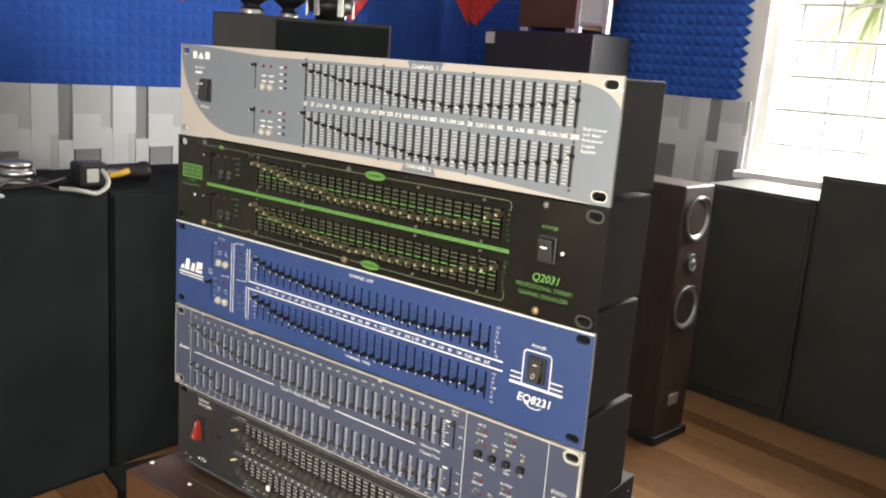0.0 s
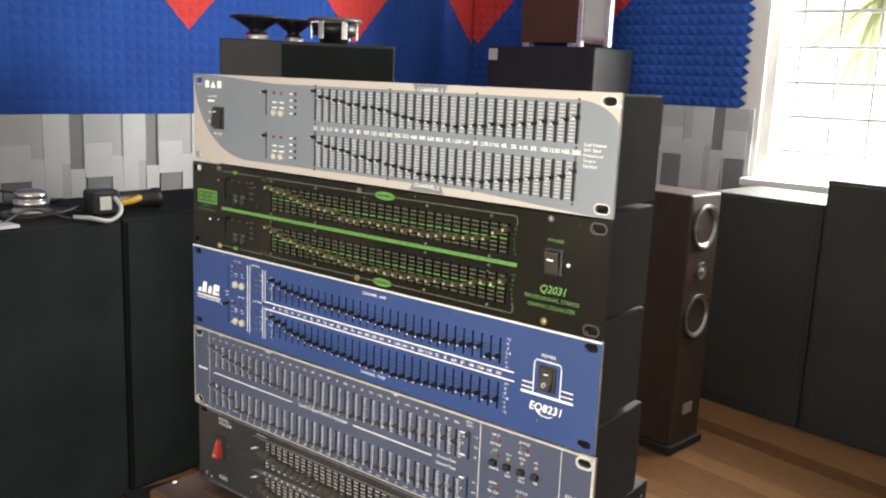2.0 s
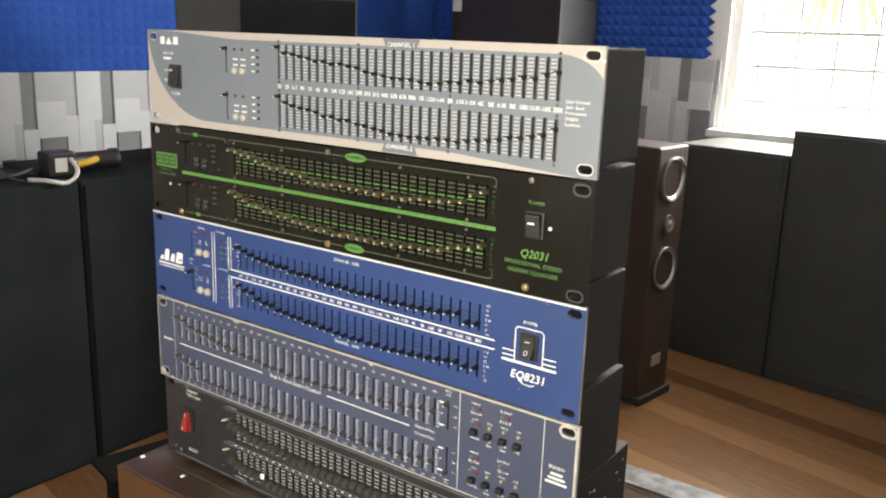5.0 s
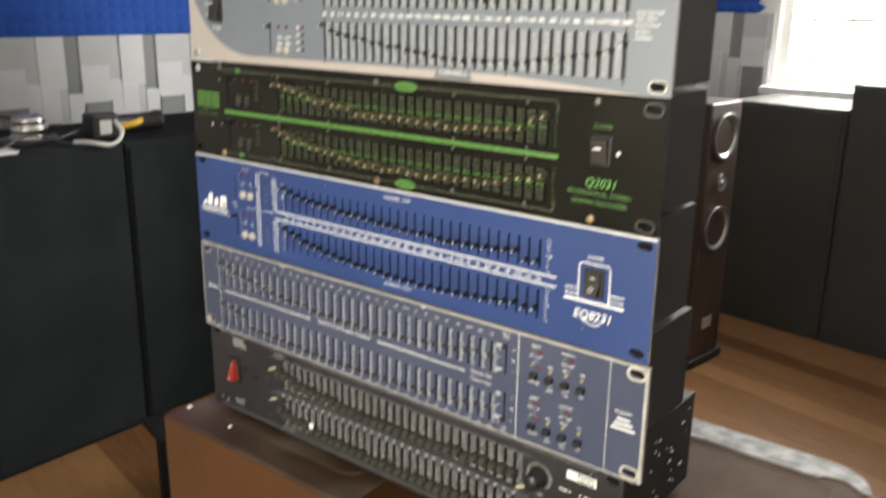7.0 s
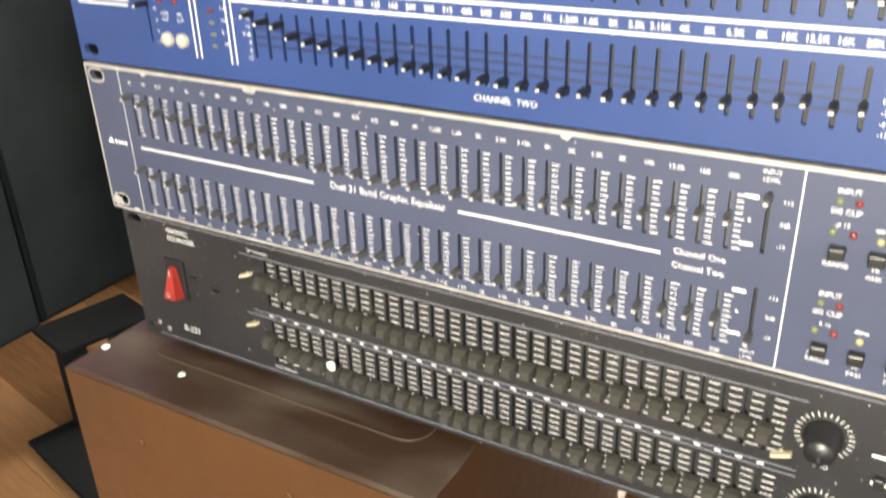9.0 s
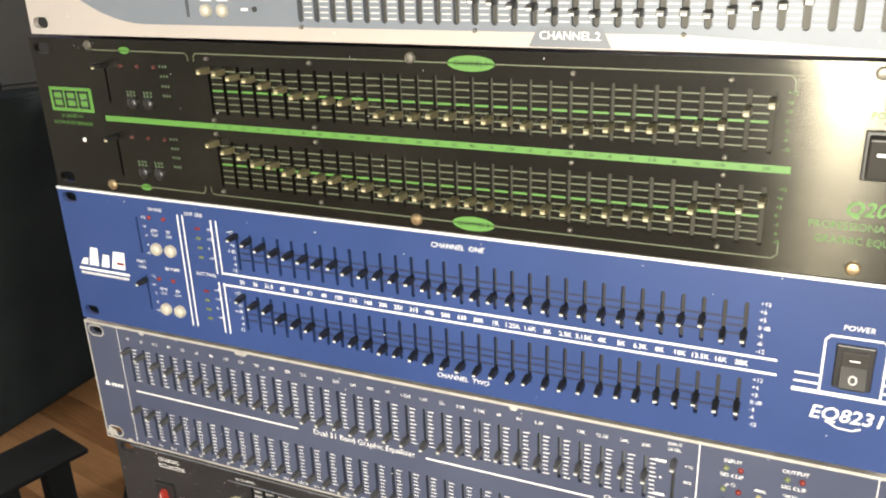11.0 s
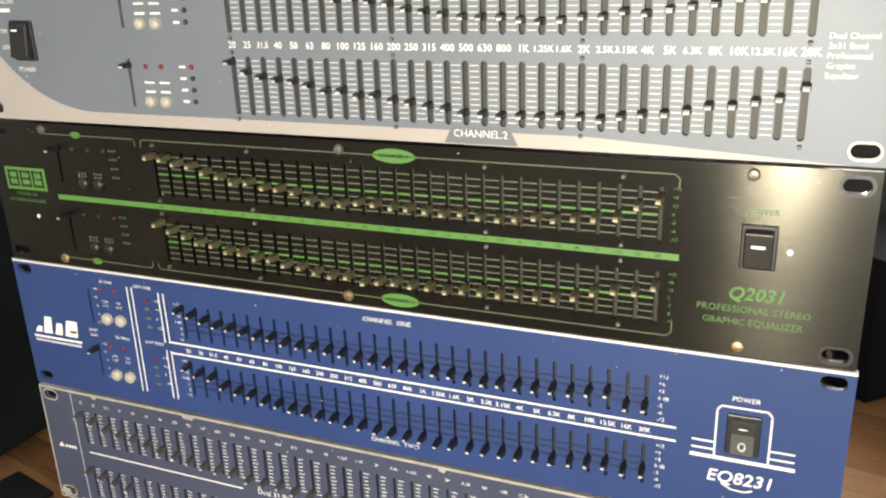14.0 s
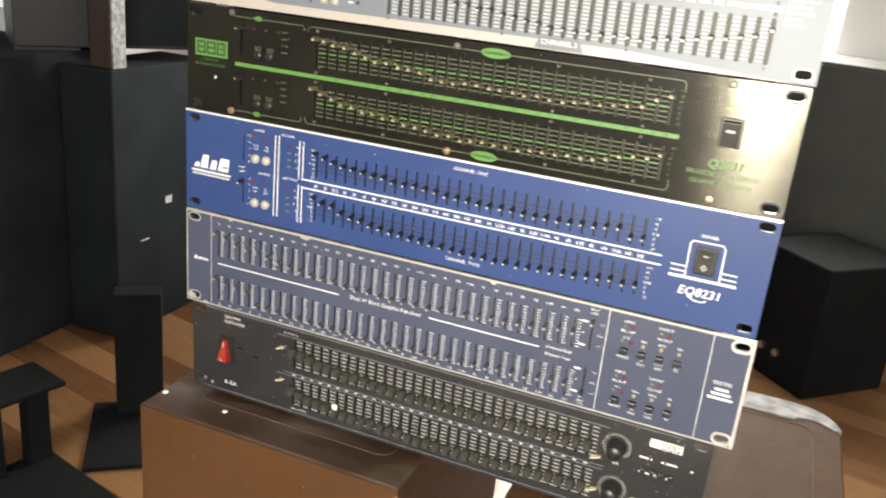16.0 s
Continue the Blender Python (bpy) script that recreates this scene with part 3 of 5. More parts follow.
def vee_rocker(top, x, z, w, h):
    """A rocker pressed in at its top, its lower half standing out and facing up, with a stroke and a ring."""
    bm = boxed(x - w / 2 - 0.0026, x + w / 2 + 0.0026, -0.0014, 0.002, z - h / 2 - 0.0022, z + h / 2 + 0.0022, 0.0006)
    bez = part("switch_bezel", bm, PLASTIC, top)
    sect = [(0.001, -h / 2), (-0.0062, -h / 2), (-0.0070, -h / 2 + 0.0012), (-0.0022, 0.0008), (-0.0030, h / 2 - 0.0008), (-0.0024, h / 2), (0.001, h / 2)]
    bm = bmesh.new()
    ends = [[bm.verts.new((x + e * w / 2, a, z + b)) for a, b in sect] for e in (-1, 1)]
    bm.faces.new(ends[0])
    bm.faces.new(ends[1][::-1])
    for k in range(len(sect)):
        n = (k + 1) % len(sect)
        bm.faces.new([ends[0][n], ends[0][k], ends[1][k], ends[1][n]])
    bmesh.ops.recalc_face_normals(bm, faces=bm.faces)
    part("rocker_switch", bm, SWITCH_GREY, bez, "black rocker switch with white marks")
    bm = line(bmesh.new(), [(x - 0.0017, z + 0.0042), (x + 0.0017, z + 0.0042)], 0.0006)
    ring = [(x + 0.0014 * math.cos(k * math.pi / 8), z - 0.0036 + 0.0014 * math.sin(k * math.pi / 8)) for k in range(17)]
    for a, b in zip(ring, ring[1:]):
        line(bm, [a, b], 0.0006)
    for v in bm.verts:
        q = v.co.z - z
        v.co.y = -0.0032 if q > 0.0008 else -0.0025 - 0.0048 * (0.0008 - q) / (h / 2 - 0.0004)
    part("switch_mark", bm, WHITE_INK, bez)


def screw(top, x, z, r=0.0032, mat=STEEL):
    bm = bmesh.new()
    lathe(bm, [(r, 0), (r, 0.0008), (r * 0.75, 0.0016), (0, 0.0019)], Matrix.Translation((x, 0, z)) @ Matrix.Rotation(radians(90), 4, "X"), 14)
    box(bm, x - r * 0.7, x + r * 0.7, -0.0021, -0.0017, z - r * 0.1, z + r * 0.1)
    part("screw", bm, mat, top)


def dot(top, x, z, r, mat, name="indicator_lamp", d=0.0014):
    bm = bmesh.new()
    lathe(bm, [(r, -0.001), (r, d * 0.6), (r * 0.7, d), (0, d * 1.15)], Matrix.Translation((x, 0, z)) @ Matrix.Rotation(radians(90), 4, "X"), 12)
    part(name, bm, mat, top, smooth=True)


# --- bottom: black unit with wide rubber faders ---
z_r = 0.0
xs = [0.118 + i * (0.386 - 0.118) / 30 for i in range(31)]
rows = [(0.047, 0.0755), (0.0095, 0.0365)]
unit = rack_unit("graphic_equalizer", z_r, 0.0, BLACK_PAINT, "scuffed black rack equalizer with red switch and rubber faders", slot_rects(xs, rows, 0.0016), x0=0.0085, w=0.4690, depth=0.172, edge=BLACK_PAINT, dx=-0.005)
me = knob_mesh("slider_knob", 0.0072, 0.0062, 0.0078, [RUBBER])
for v in me.vertices:
    if v.co.y < -0.007:
        v.co.z -= 0.0009
        v.co.x *= 0.86
add_sliders(unit, me, xs, rows, [[(0, 0.62), (3, 0.45), (8, 0.32), (14, 0.26), (22, 0.32), (30, 0.46)], [(0, 0.60), (3, 0.42), (8, 0.28), (14, 0.22), (22, 0.28), (30, 0.45)]], 11, y=-0.0004)
me = knob_mesh("slider_knob", 0.0085, 0.0012, 0.003, [IVORY], True)
for x, z in ((0.1045, 0.0645), (0.1045, 0.0325), (0.3935, 0.049), (0.3945, 0.0195)):
    share("level_knob", me, unit, pose(x, 0, z, 0, -20, 0))
bm = bmesh.new()
for a, b in rows:
    for i in range(31):
        for k in range(8):
            z = a + (b - a) * (k + 0.5) / 8
            strip(bm, xs[i] + 0.0017, xs[i] + 0.0068, z - 0.00030, z + 0.00030)
part("scale_print", bm, TICK_GREY, unit)
bm = bmesh.new()
for pts in ([(0.022, 0.0845), (0.455, 0.0845)], [(0.022, 0.003), (0.455, 0.003)], [(0.1, 0.0765), (0.4, 0.0765)], [(0.106, 0.0415), (0.4, 0.0415)], [(0.1, 0.0385), (0.4, 0.0385)]):
    line(bm, pts, 0.0006)
part("printed_line", bm, SLATE_INK, unit)
bm = words(bmesh.new(), [("GRAPHIC", 0.0435, 0.0790, 0.0052, "LEFT"), ("EQUALIZER", 0.0435, 0.0742, 0.0052, "LEFT"), ("R-231", 0.0440, 0.0125, 0.0072, "LEFT"), ("LEVEL", 0.409, 0.0475, 0.003, "CENTER"), ("LEVEL", 0.409, 0.0085, 0.003, "CENTER"), ("LEFT CHANNEL", 0.106, 0.0795, 0.0026, "LEFT"), ("RIGHT CHANNEL", 0.116, 0.0062, 0.0026, "LEFT")])
for i in range(31):
    strip(bm, xs[i] - 0.0014, xs[i] + 0.0014, 0.0396, 0.0406)
for z in (0.055, 0.016):
    for dx, ln in ((0.027, 0.010), (0.044, 0.012)):
        strip(bm, 0.399 + dx, 0.399 + dx + ln, z + 0.004, z + 0.0054)
    for k in range(5):
        strip(bm, 0.4275 + k * 0.0052, 0.4305 + k * 0.0052, z - 0.009, z - 0.0076)
    strip(bm, 0.0740, 0.0800, 0.046, 0.0468)
    strip(bm, 0.0570, 0.0625, 0.0505, 0.0513)
part("lettering", bm, WHITE_INK, unit)
part("switch_bezel", boxed(0.0375, 0.0535, -0.0016, 0.002, 0.0335, 0.0605, 0.0006), PLASTIC, unit)
bm = bmesh.new()
lo = [bm.verts.new(p) for p in ((0.0400, -0.0018, 0.0360), (0.0510, -0.0018, 0.0360), (0.0477, -0.0018, 0.0560), (0.0433, -0.0018, 0.0560))]
hi = [bm.verts.new(p) for p in ((0.0408, -0.0085, 0.0367), (0.0502, -0.0085, 0.0367), (0.0470, -0.0040, 0.0553), (0.0440, -0.0040, 0.0553))]
bm.faces.new(hi)
for k in range(4):
    bm.faces.new([lo[k], lo[(k + 1) % 4], hi[(k + 1) % 4], hi[k]])
part("rocker_switch", bm, RED_ROCKER, unit, "translucent red rocker switch")
bm = line(bmesh.new(), [(0.0455, 0.0510), (0.0455, 0.0545)], 0.0006, -0.0056)
for k in range(10):
    a, b = 2 * math.pi * k / 10, 2 * math.pi * (k + 1) / 10
    line(bm, [(0.0450 + 0.0013 * math.cos(a), 0.0395 + 0.0013 * math.sin(a)), (0.0450 + 0.0013 * math.cos(b), 0.0395 + 0.0013 * math.sin(b))], 0.0006, -0.0086)
part("switch_mark", bm, WHITE_INK, unit)
for x, z in ((0.408, 0.0625), (0.410, 0.0245)):
    bm = bmesh.new()
    m = Matrix.Translation((x, 0, z)) @ Matrix.Rotation(radians(90), 4, "X")
    lathe(bm, [(0.0076, 0), (0.0076, 0.003), (0.0066, 0.004), (0.0060, 0.0125), (0.0052, 0.0138), (0, 0.0140)], m, 26)
    box(bm, x - 0.0006, x + 0.0006, -0.0144, -0.012, z - 0.0055, z - 0.001)
    part("rotary_knob", bm, PLASTIC, unit, "fluted black rotary knob", True)
    bm = bmesh.new()
    for k in range(22):
        a = radians(-45 + k * 270 / 21)
        line(bm, [(x + 0.0094 * math.cos(a), z + 0.0094 * math.sin(a)), (x + 0.0112 * math.cos(a), z + 0.0110 * math.sin(a))], 0.0005)
    part("dial_print", bm, TICK_GREY, unit)
bm = strip(bmesh.new(), 0.4320, 0.4565, 0.0706, 0.0776)
badge = part("badge", bm, BADGE_WHITE, unit, "small white maker's badge")
bm = bmesh.new()
for k in range(3):
    line(bm, [(0.4415 + k * 0.0048, 0.0716), (0.4445 + k * 0.0048, 0.0716), (0.4445 + k * 0.0048, 0.0762), (0.4415 + k * 0.0048, 0.0762), (0.4415 + k * 0.0048, 0.0716)], 0.0009, -0.0004)
part("badge_mark", bm, PLASTIC, badge)
for z in (0.052, 0.013):
    for k in range(4):
        bm = boxed(0.4285 + k * 0.007, 0.4325 + k * 0.007, -0.0035, 0.0, z - 0.006, z - 0.001, 0.0005)
        part("push_button", bm, PLASTIC, unit)
    for k in range(2):
        dot(unit, 0.434 + k * 0.012, z + 0.0085, 0.0011, RED_LENS)
for x, z in ((0.022, 0.010), (0.03, 0.0075), (0.466, 0.058), (0.4645, 0.012), (0.470, 0.034)):
    dot(unit, x, z, 0.0017, STEEL, "bare_metal_chip", 0.0006)
r = random.Random(21)
for k in range(20):
    y, z, s = 0.05 + 0.115 * math.sqrt(r.random()), r.uniform(0.01, 0.082), r.uniform(0.0007, 0.0018)
    bm = lathe(bmesh.new(), [(s, 0), (s * 0.8, 0.0003), (0, 0.0005)], Matrix.Translation((W - 0.024, y, z)) @ Matrix.Rotation(radians(90), 4, "Y") @ Matrix.Diagonal((1, r.uniform(0.5, 2.2), 1, 1)), 7)
    part("bare_metal_chip", bm, WHITE_INK if k % 3 else SILVER, unit)
bm = bmesh.new()
r = random.Random(8)
for k in range(7):
    a = 2 * math.pi * k / 7
    lathe(bm, [(r.uniform(0.0006, 0.0012), 0), (0.0006, 0.0012), (0, 0.0015)], Matrix.Translation((0.1645 + 0.0020 * math.cos(a), -0.008, 0.0258 + 0.0022 * math.sin(a))) @ Matrix.Rotation(radians(90), 4, "X"), 7)
lathe(bm, [(0.0021, 0), (0.0015, 0.0014), (0, 0.0019)], Matrix.Translation((0.1645, -0.008, 0.0258)) @ Matrix.Rotation(radians(90), 4, "X"), 9)
part("paint_blob", bm, BADGE_WHITE, unit, "white paint spot", True)

# --- navy unit with silver rim ---
z_a = 0.0868
xs = [0.0345 + i * (0.3585 - 0.0345) / 30 for i in range(31)]
rows = [(0.0490, 0.0735), (0.0070, 0.0305)]
gain = [(0.3713, 0.3729, 0.050, 0.0755), (0.3713, 0.3729, 0.010, 0.035)]
unit = rack_unit("graphic_equalizer", z_a, 0.0, NAVY_PAINT, "navy-grey rack equalizer with worn silver rim", slot_rects(xs, rows, 0.0019), gain, w=W + 0.005, depth=0.140, guide=SLOT_GREY, dx=-0.003)
me = knob_mesh("slider_knob", 0.0030, 0.0027, 0.0072, [CAP_GREY, LIGHT_GREY])
add_sliders(unit, me, xs, rows, [[(0, 0.95), (2, 0.72), (5, 0.5), (9, 0.28), (13, 0.14), (18, 0.12), (22, 0.25), (26, 0.4), (30, 0.62)], [(0, 0.97), (3, 0.74), (4, 0.3), (9, 0.22), (13, 0.13), (18, 0.2), (23, 0.3), (27, 0.42), (30, 0.55)]], 12)
for x, z in ((0.3721, 0.0735), (0.3721, 0.0135)):
    share("slider_knob", me, unit, pose(x, 0, z))
bm = bmesh.new()
for a, b in rows:
    for i in range(31):
        for k in range(10):
            z = a + (b - a) * (k + 0.5) / 10
            strip(bm, xs[i] + 0.0021, xs[i] + (0.0057 if k in (0, 5, 9) else 0.0049), z - 0.00026, z + 0.00026)
part("scale_print", bm, WHITE_INK, unit)
bm = bmesh.new()
for i in range(31):
    words(bm, [(BANDS[i], xs[i], 0.0795, 0.0034, "CENTER"), (BANDS[i], xs[i] + 0.001, 0.0031, 0.0034, "CENTER")])
words(bm, [("Dual 31 Band Graphic Equalizer", 0.200, 0.0425, 0.0064, "CENTER"), ("Channel One", 0.3595, 0.0440, 0.0048, "RIGHT"), ("Channel Two", 0.3595, 0.0378, 0.0048, "RIGHT"), ("INPUT", 0.372, 0.0830, 0.0030, "CENTER"), ("LEVEL", 0.372, 0.0800, 0.0030, "CENTER"), ("INPUT", 0.372, 0.0058, 0.0026, "CENTER"), ("LEVEL", 0.372, 0.0032, 0.0026, "CENTER")])
for z in (0.053, 0.013):
    words(bm, [("+12", 0.377, z + 0.019, 0.003, "LEFT"), ("0dB", 0.377, z + 0.010, 0.003, "LEFT"), ("-12", 0.377, z + 0.001, 0.003, "LEFT")])
    strip(bm, 0.3632, 0.3685, z + 0.0188, z + 0.0202)
    strip(bm, 0.3632, 0.3685, z - 0.0007, z + 0.0007)
    disc(bm, 0.366, z + 0.010, 0.0006)
for z in (0.0, -0.0415):
    words(bm, [("INPUT", 0.3985, 0.0800 + z, 0.0036, "CENTER"), ("SIG CLIP", 0.3985, 0.0722 + z, 0.0036, "CENTER"), ("OUTPUT", 0.4255, 0.0806 + z, 0.0036, "CENTER"), ("SIG CLIP", 0.4255, 0.0722 + z, 0.0036, "CENTER"), ("RANGE", 0.398, 0.0512 + z, 0.0034, "CENTER"), ("HI", 0.4115, 0.0518 + z, 0.0032, "CENTER"), ("PASS", 0.4115, 0.0484 + z, 0.0032, "CENTER"), ("LOW", 0.4245, 0.0518 + z, 0.0032, "CENTER"), ("PASS", 0.4245, 0.0484 + z, 0.0032, "CENTER"), ("EQ", 0.4375, 0.0512 + z, 0.0034, "CENTER"), ("ON", 0.4375, 0.0680 + z, 0.0030, "CENTER"), ("6 12", 0.3985, 0.0672 + z, 0.003, "CENTER"), ("40Hz", 0.4115, 0.0670 + z, 0.003, "CENTER"), ("18KHz", 0.4245, 0.0675 + z, 0.003, "CENTER")])
words(bm, [("EQU231", 0.4715, 0.0500, 0.0048, "CENTER")])
for k, w in enumerate((0.010, 0.014, 0.018)):
    strip(bm, 0.4715 - w / 2, 0.4715 + w / 2, 0.0440 - k * 0.0036, 0.0458 - k * 0.0036)
part("lettering", bm, WHITE_INK, unit)
bm = bmesh.new()
line(bm, [(0.0345, 0.0420), (0.156, 0.0420)], 0.0010)
line(bm, [(0.240, 0.0420), (0.333, 0.0420)], 0.0010)
line(bm, [(0.3832, 0.0018), (0.3832, 0.0862)], 0.0005)
line(bm, [(0.4590, 0.0018), (0.4590, 0.0862)], 0.0004)
line(bm, [(0.0265, 0.0018), (0.0265, 0.0862)], 0.0004)
part("printed_line", bm, WHITE_INK, unit)
bm = bmesh.new()
bm.faces.new([bm.verts.new(p) for p in ((0.0075, -0.0003, 0.0418), (0.0125, -0.0003, 0.0418), (0.0100, -0.0003, 0.0455))])
for k in range(4):
    strip(bm, 0.0133 + k * 0.0026, 0.0150 + k * 0.0026, 0.0418, 0.0440)
part("maker_mark", bm, WHITE_INK, unit, "small white triangular maker's mark")
for z in (0.0, -0.0415):
    for x, y, m in ((0.3958, 0.0762, GREEN_LENS), (0.4022, 0.0762, RED_LENS), (0.3953, 0.0642, GREEN_LENS), (0.4022, 0.0640, RED_LENS), (0.4225, 0.0765, GREEN_LENS), (0.4288, 0.0765, RED_LENS), (0.4113, 0.0632, AMBER_LENS), (0.4245, 0.0640, AMBER_LENS), (0.4375, 0.0640, AMBER_LENS)):
        dot(unit, x, y + z, 0.0014, m)
    for x in (0.398, 0.4113, 0.4245, 0.4375):
        part("push_button", boxed(x - 0.0029, x + 0.0029, -0.005, 0, 0.0545 + z, 0.0592 + z, 0.0006), PLASTIC, unit)
# bare metal rim round the plate and silver rings round the ear holes
bm = bmesh.new()
RIM = W + 0.005
for a, b, c, d in ((0, RIM, 0, 0.0012), (0, RIM, H - 0.0016, H), (0, 0.0012, 0.0012, H - 0.0016), (RIM - 0.0022, RIM, 0.0012, H - 0.0016)):
    strip(bm, a, b, c, d, -0.0003)
part("worn_rim", bm, BARE_EDGE, unit, "bare silver rim")
r = random.Random(31)
for x, z, rx, rz in ((0.006, 0.0050, 0.0055, 0.0040), (0.122, H - 0.0022, 0.0060, 0.0016), (0.047, H - 0.0022, 0.0022, 0.0014), (0.291, H - 0.0024, 0.0030, 0.0014), (0.0205, 0.0018, 0.0030, 0.0012)):
    bm = bmesh.new()
    bm.faces.new([bm.verts.new((x + rx * r.uniform(0.6, 1) * math.cos(k * math.pi / 5), -0.0005, max(0.0003, min(H - 0.0003, z + rz * r.uniform(0.6, 1) * math.sin(k * math.pi / 5))))) for k in range(10)])
    part("bare_metal_chip", bm, BARE_EDGE, unit, "bare metal where the paint is rubbed off")


def hole_ring(top, x0, x1, z0, z1, w, mat=BARE_EDGE):
    """A bare metal ring round an oblong ear hole."""
    bm = bmesh.new()
    r = (z1 - z0) / 2
    inner, outer = [], []
    for k in range(24):
        a = 2 * math.pi * k / 24
        cx = x1 - r if math.cos(a) > 0 else x0 + r
        for lst, q in ((inner, r - 0.0001), (outer, r + w)):
            lst.append(bm.verts.new((cx + q * math.cos(a), -0.0004, (z0 + z1) / 2 + q * math.sin(a))))
    for k in range(24):
        bm.faces.new([inner[k], inner[(k + 1) % 24], outer[(k + 1) % 24], outer[k]])
    part("hole_ring", bm, mat, top)


for z in (0.0030, H - 0.0094):
    hole_ring(unit, RIM - 0.0144, RIM - 0.0032, z, z + 0.0064, 0.0020)
    hole_ring(unit, 0.0032, 0.0144, z, z + 0.0064, 0.0009)

# --- royal blue unit ---
z_h = 0.1762
xs = [0.1295 + i * (0.3975 - 0.1295) / 30 for i in range(31)]
rows = [(0.0500, 0.0720), (0.0125, 0.0350)]
gain = [(0.0583, 0.0597, 0.051, 0.074), (0.0583, 0.0597, 0.0145, 0.037)]
unit = rack_unit("graphic_equalizer", z_h, 0.0, BLUE_PAINT, "royal blue rack equalizer with white lettering and black faders", slot_rects(xs, rows, 0.0019), gain, w=W + 0.003, depth=0.127, guide=SLOT_SHADE, dx=-0.003, rounded=True)
me = knob_mesh("slider_knob", 0.0030, 0.0027, 0.0080, [PLASTIC, LIGHT_GREY])
add_sliders(unit, me, xs, rows, [[(0, 0.97), (1, 0.86), (4, 0.66), (8, 0.54), (12, 0.44), (16, 0.37), (20, 0.33), (25, 0.40), (28, 0.56), (29, 0.32), (30, 0.30)], [(0, 0.95), (2, 0.78), (3, 0.6), (6, 0.42), (10, 0.28), (14, 0.2), (18, 0.16), (22, 0.22), (26, 0.34), (28, 0.42), (30, 0.38)]], 13)
share("slider_knob", me, unit, pose(0.0590, 0, 0.0345))
bm = bmesh.new()
for a, b in rows:
    for k in (0.30, 0.48, 0.64):
        for i in range(30):
            z = a + (b - a) * k
            strip(bm, xs[i] + 0.0011, xs[i + 1] - 0.0011, z - 0.0005, z + 0.0005)
part("scale_print", bm, NAVY_INK, unit)
bm = bmesh.new()
for i in range(31):
    words(bm, [(BANDS[i], xs[i], 0.0427, 0.0042, "CENTER")], weight=0.025)
words(bm, [("CHANNEL  ONE", 0.262, 0.0803, 0.0048, "CENTER"), ("CHANNEL  TWO", 0.263, 0.0072, 0.0048, "CENTER"), ("POWER", 0.4420, 0.0665, 0.0044, "CENTER"), ("IN ONE", 0.074, 0.0800, 0.0036, "CENTER"), ("IN TWO", 0.080, 0.0435, 0.0036, "CENTER"), ("OUT ONE", 0.1015, 0.0800, 0.0036, "CENTER"), ("OUT TWO", 0.1045, 0.0440, 0.0036, "CENTER"), ("INPUT", 0.0575, 0.0460, 0.0030, "CENTER"), ("GAIN", 0.0575, 0.0425, 0.0030, "CENTER")], shear=0.12)
for z in (0.0385, 0.0015):
    words(bm, [("LOW", 0.0712, z + 0.0285, 0.0029, "CENTER"), ("CUT", 0.0712, z + 0.0255, 0.0029, "CENTER"), ("EQ", 0.0815, z + 0.0285, 0.0029, "CENTER"), ("CUT", 0.0815, z + 0.0255, 0.0029, "CENTER")])
    words(bm, [(s, 0.0105 + 0.0985, z + 0.0335 - k * 0.0058, 0.0032, "LEFT") for k, s in enumerate(("+18", "+10", "0", "-10"))])
    words(bm, [(s, 0.0665 if k < 1 else 0.0655, z + 0.036 - k * 0.0056, 0.0030, "RIGHT") for k, s in enumerate(("+12", "+6", "0", "-6", "-12"))])
for z, x in ((0.0722, 0.403), (0.0352, 0.403), (0.0722, 0.1275), (0.0352, 0.1275)):
    words(bm, [(s, x, z - k * 0.0038, 0.0034, "LEFT" if x > 0.3 else "RIGHT") for k, s in enumerate(("+12", "+6", "+3", "0 dB", "-3", "-6", "-12"))])
part("lettering", bm, WHITE_INK, unit)
bm = words(bmesh.new(), [("EQ8231", 0.4420, 0.0247, 0.0113, "CENTER")], shear=0.18, weight=0.018)
line(bm, [(0.4345, 0.0210), (0.4390, 0.0185), (0.4450, 0.0182), (0.4480, 0.0195)], 0.0008)
part("lettering", bm, WHITE_INK, unit, "white model number")
bm = bmesh.new()
for x in (0.0895, 0.0930, 0.1130, 0.1165):
    line(bm, [(x, 0.0095), (x + 0.0004, 0.0785)] if x < 0.1 else [(x, 0.0460), (x, 0.0775)], 0.0008)
    if x > 0.1:
        line(bm, [(x, 0.0085), (x, 0.0402)], 0.0008)
line(bm, [(0.1165, 0.0465), (0.4115, 0.0465)], 0.0011)
line(bm, [(0.1165, 0.0394), (0.4120, 0.0394)], 0.0011)
line(bm, [(0.4300, 0.0355), (0.4300, 0.0600), (0.4318, 0.0622), (0.4520, 0.0622), (0.4538, 0.0600), (0.4538, 0.0355)], 0.0009)
for z, a, b in ((0.0345, 0.4200, 0.4645), (0.0385, 0.4200, 0.4298), (0.0425, 0.4200, 0.4298), (0.0385, 0.4540, 0.4645), (0.0425, 0.4540, 0.4645)):
    line(bm, [(a, z), (b, z)], 0.0019 if z < 0.036 else 0.0009)
part("printed_line", bm, WHITE_INK, unit)
bm = bmesh.new()
for a, b, h in ((0.0080, 0.0135, 0.0425), (0.0150, 0.0225, 0.0500), (0.0245, 0.0310, 0.0465), (0.0330, 0.0435, 0.0495)):
    bm.faces.new([bm.verts.new((x, -0.0003, z)) for x, z in ((a, 0.0382), (b, 0.0382), (b + 0.0012, h), (a + 0.0030, h))])
strip(bm, 0.0060, 0.0460, 0.0345, 0.0360)
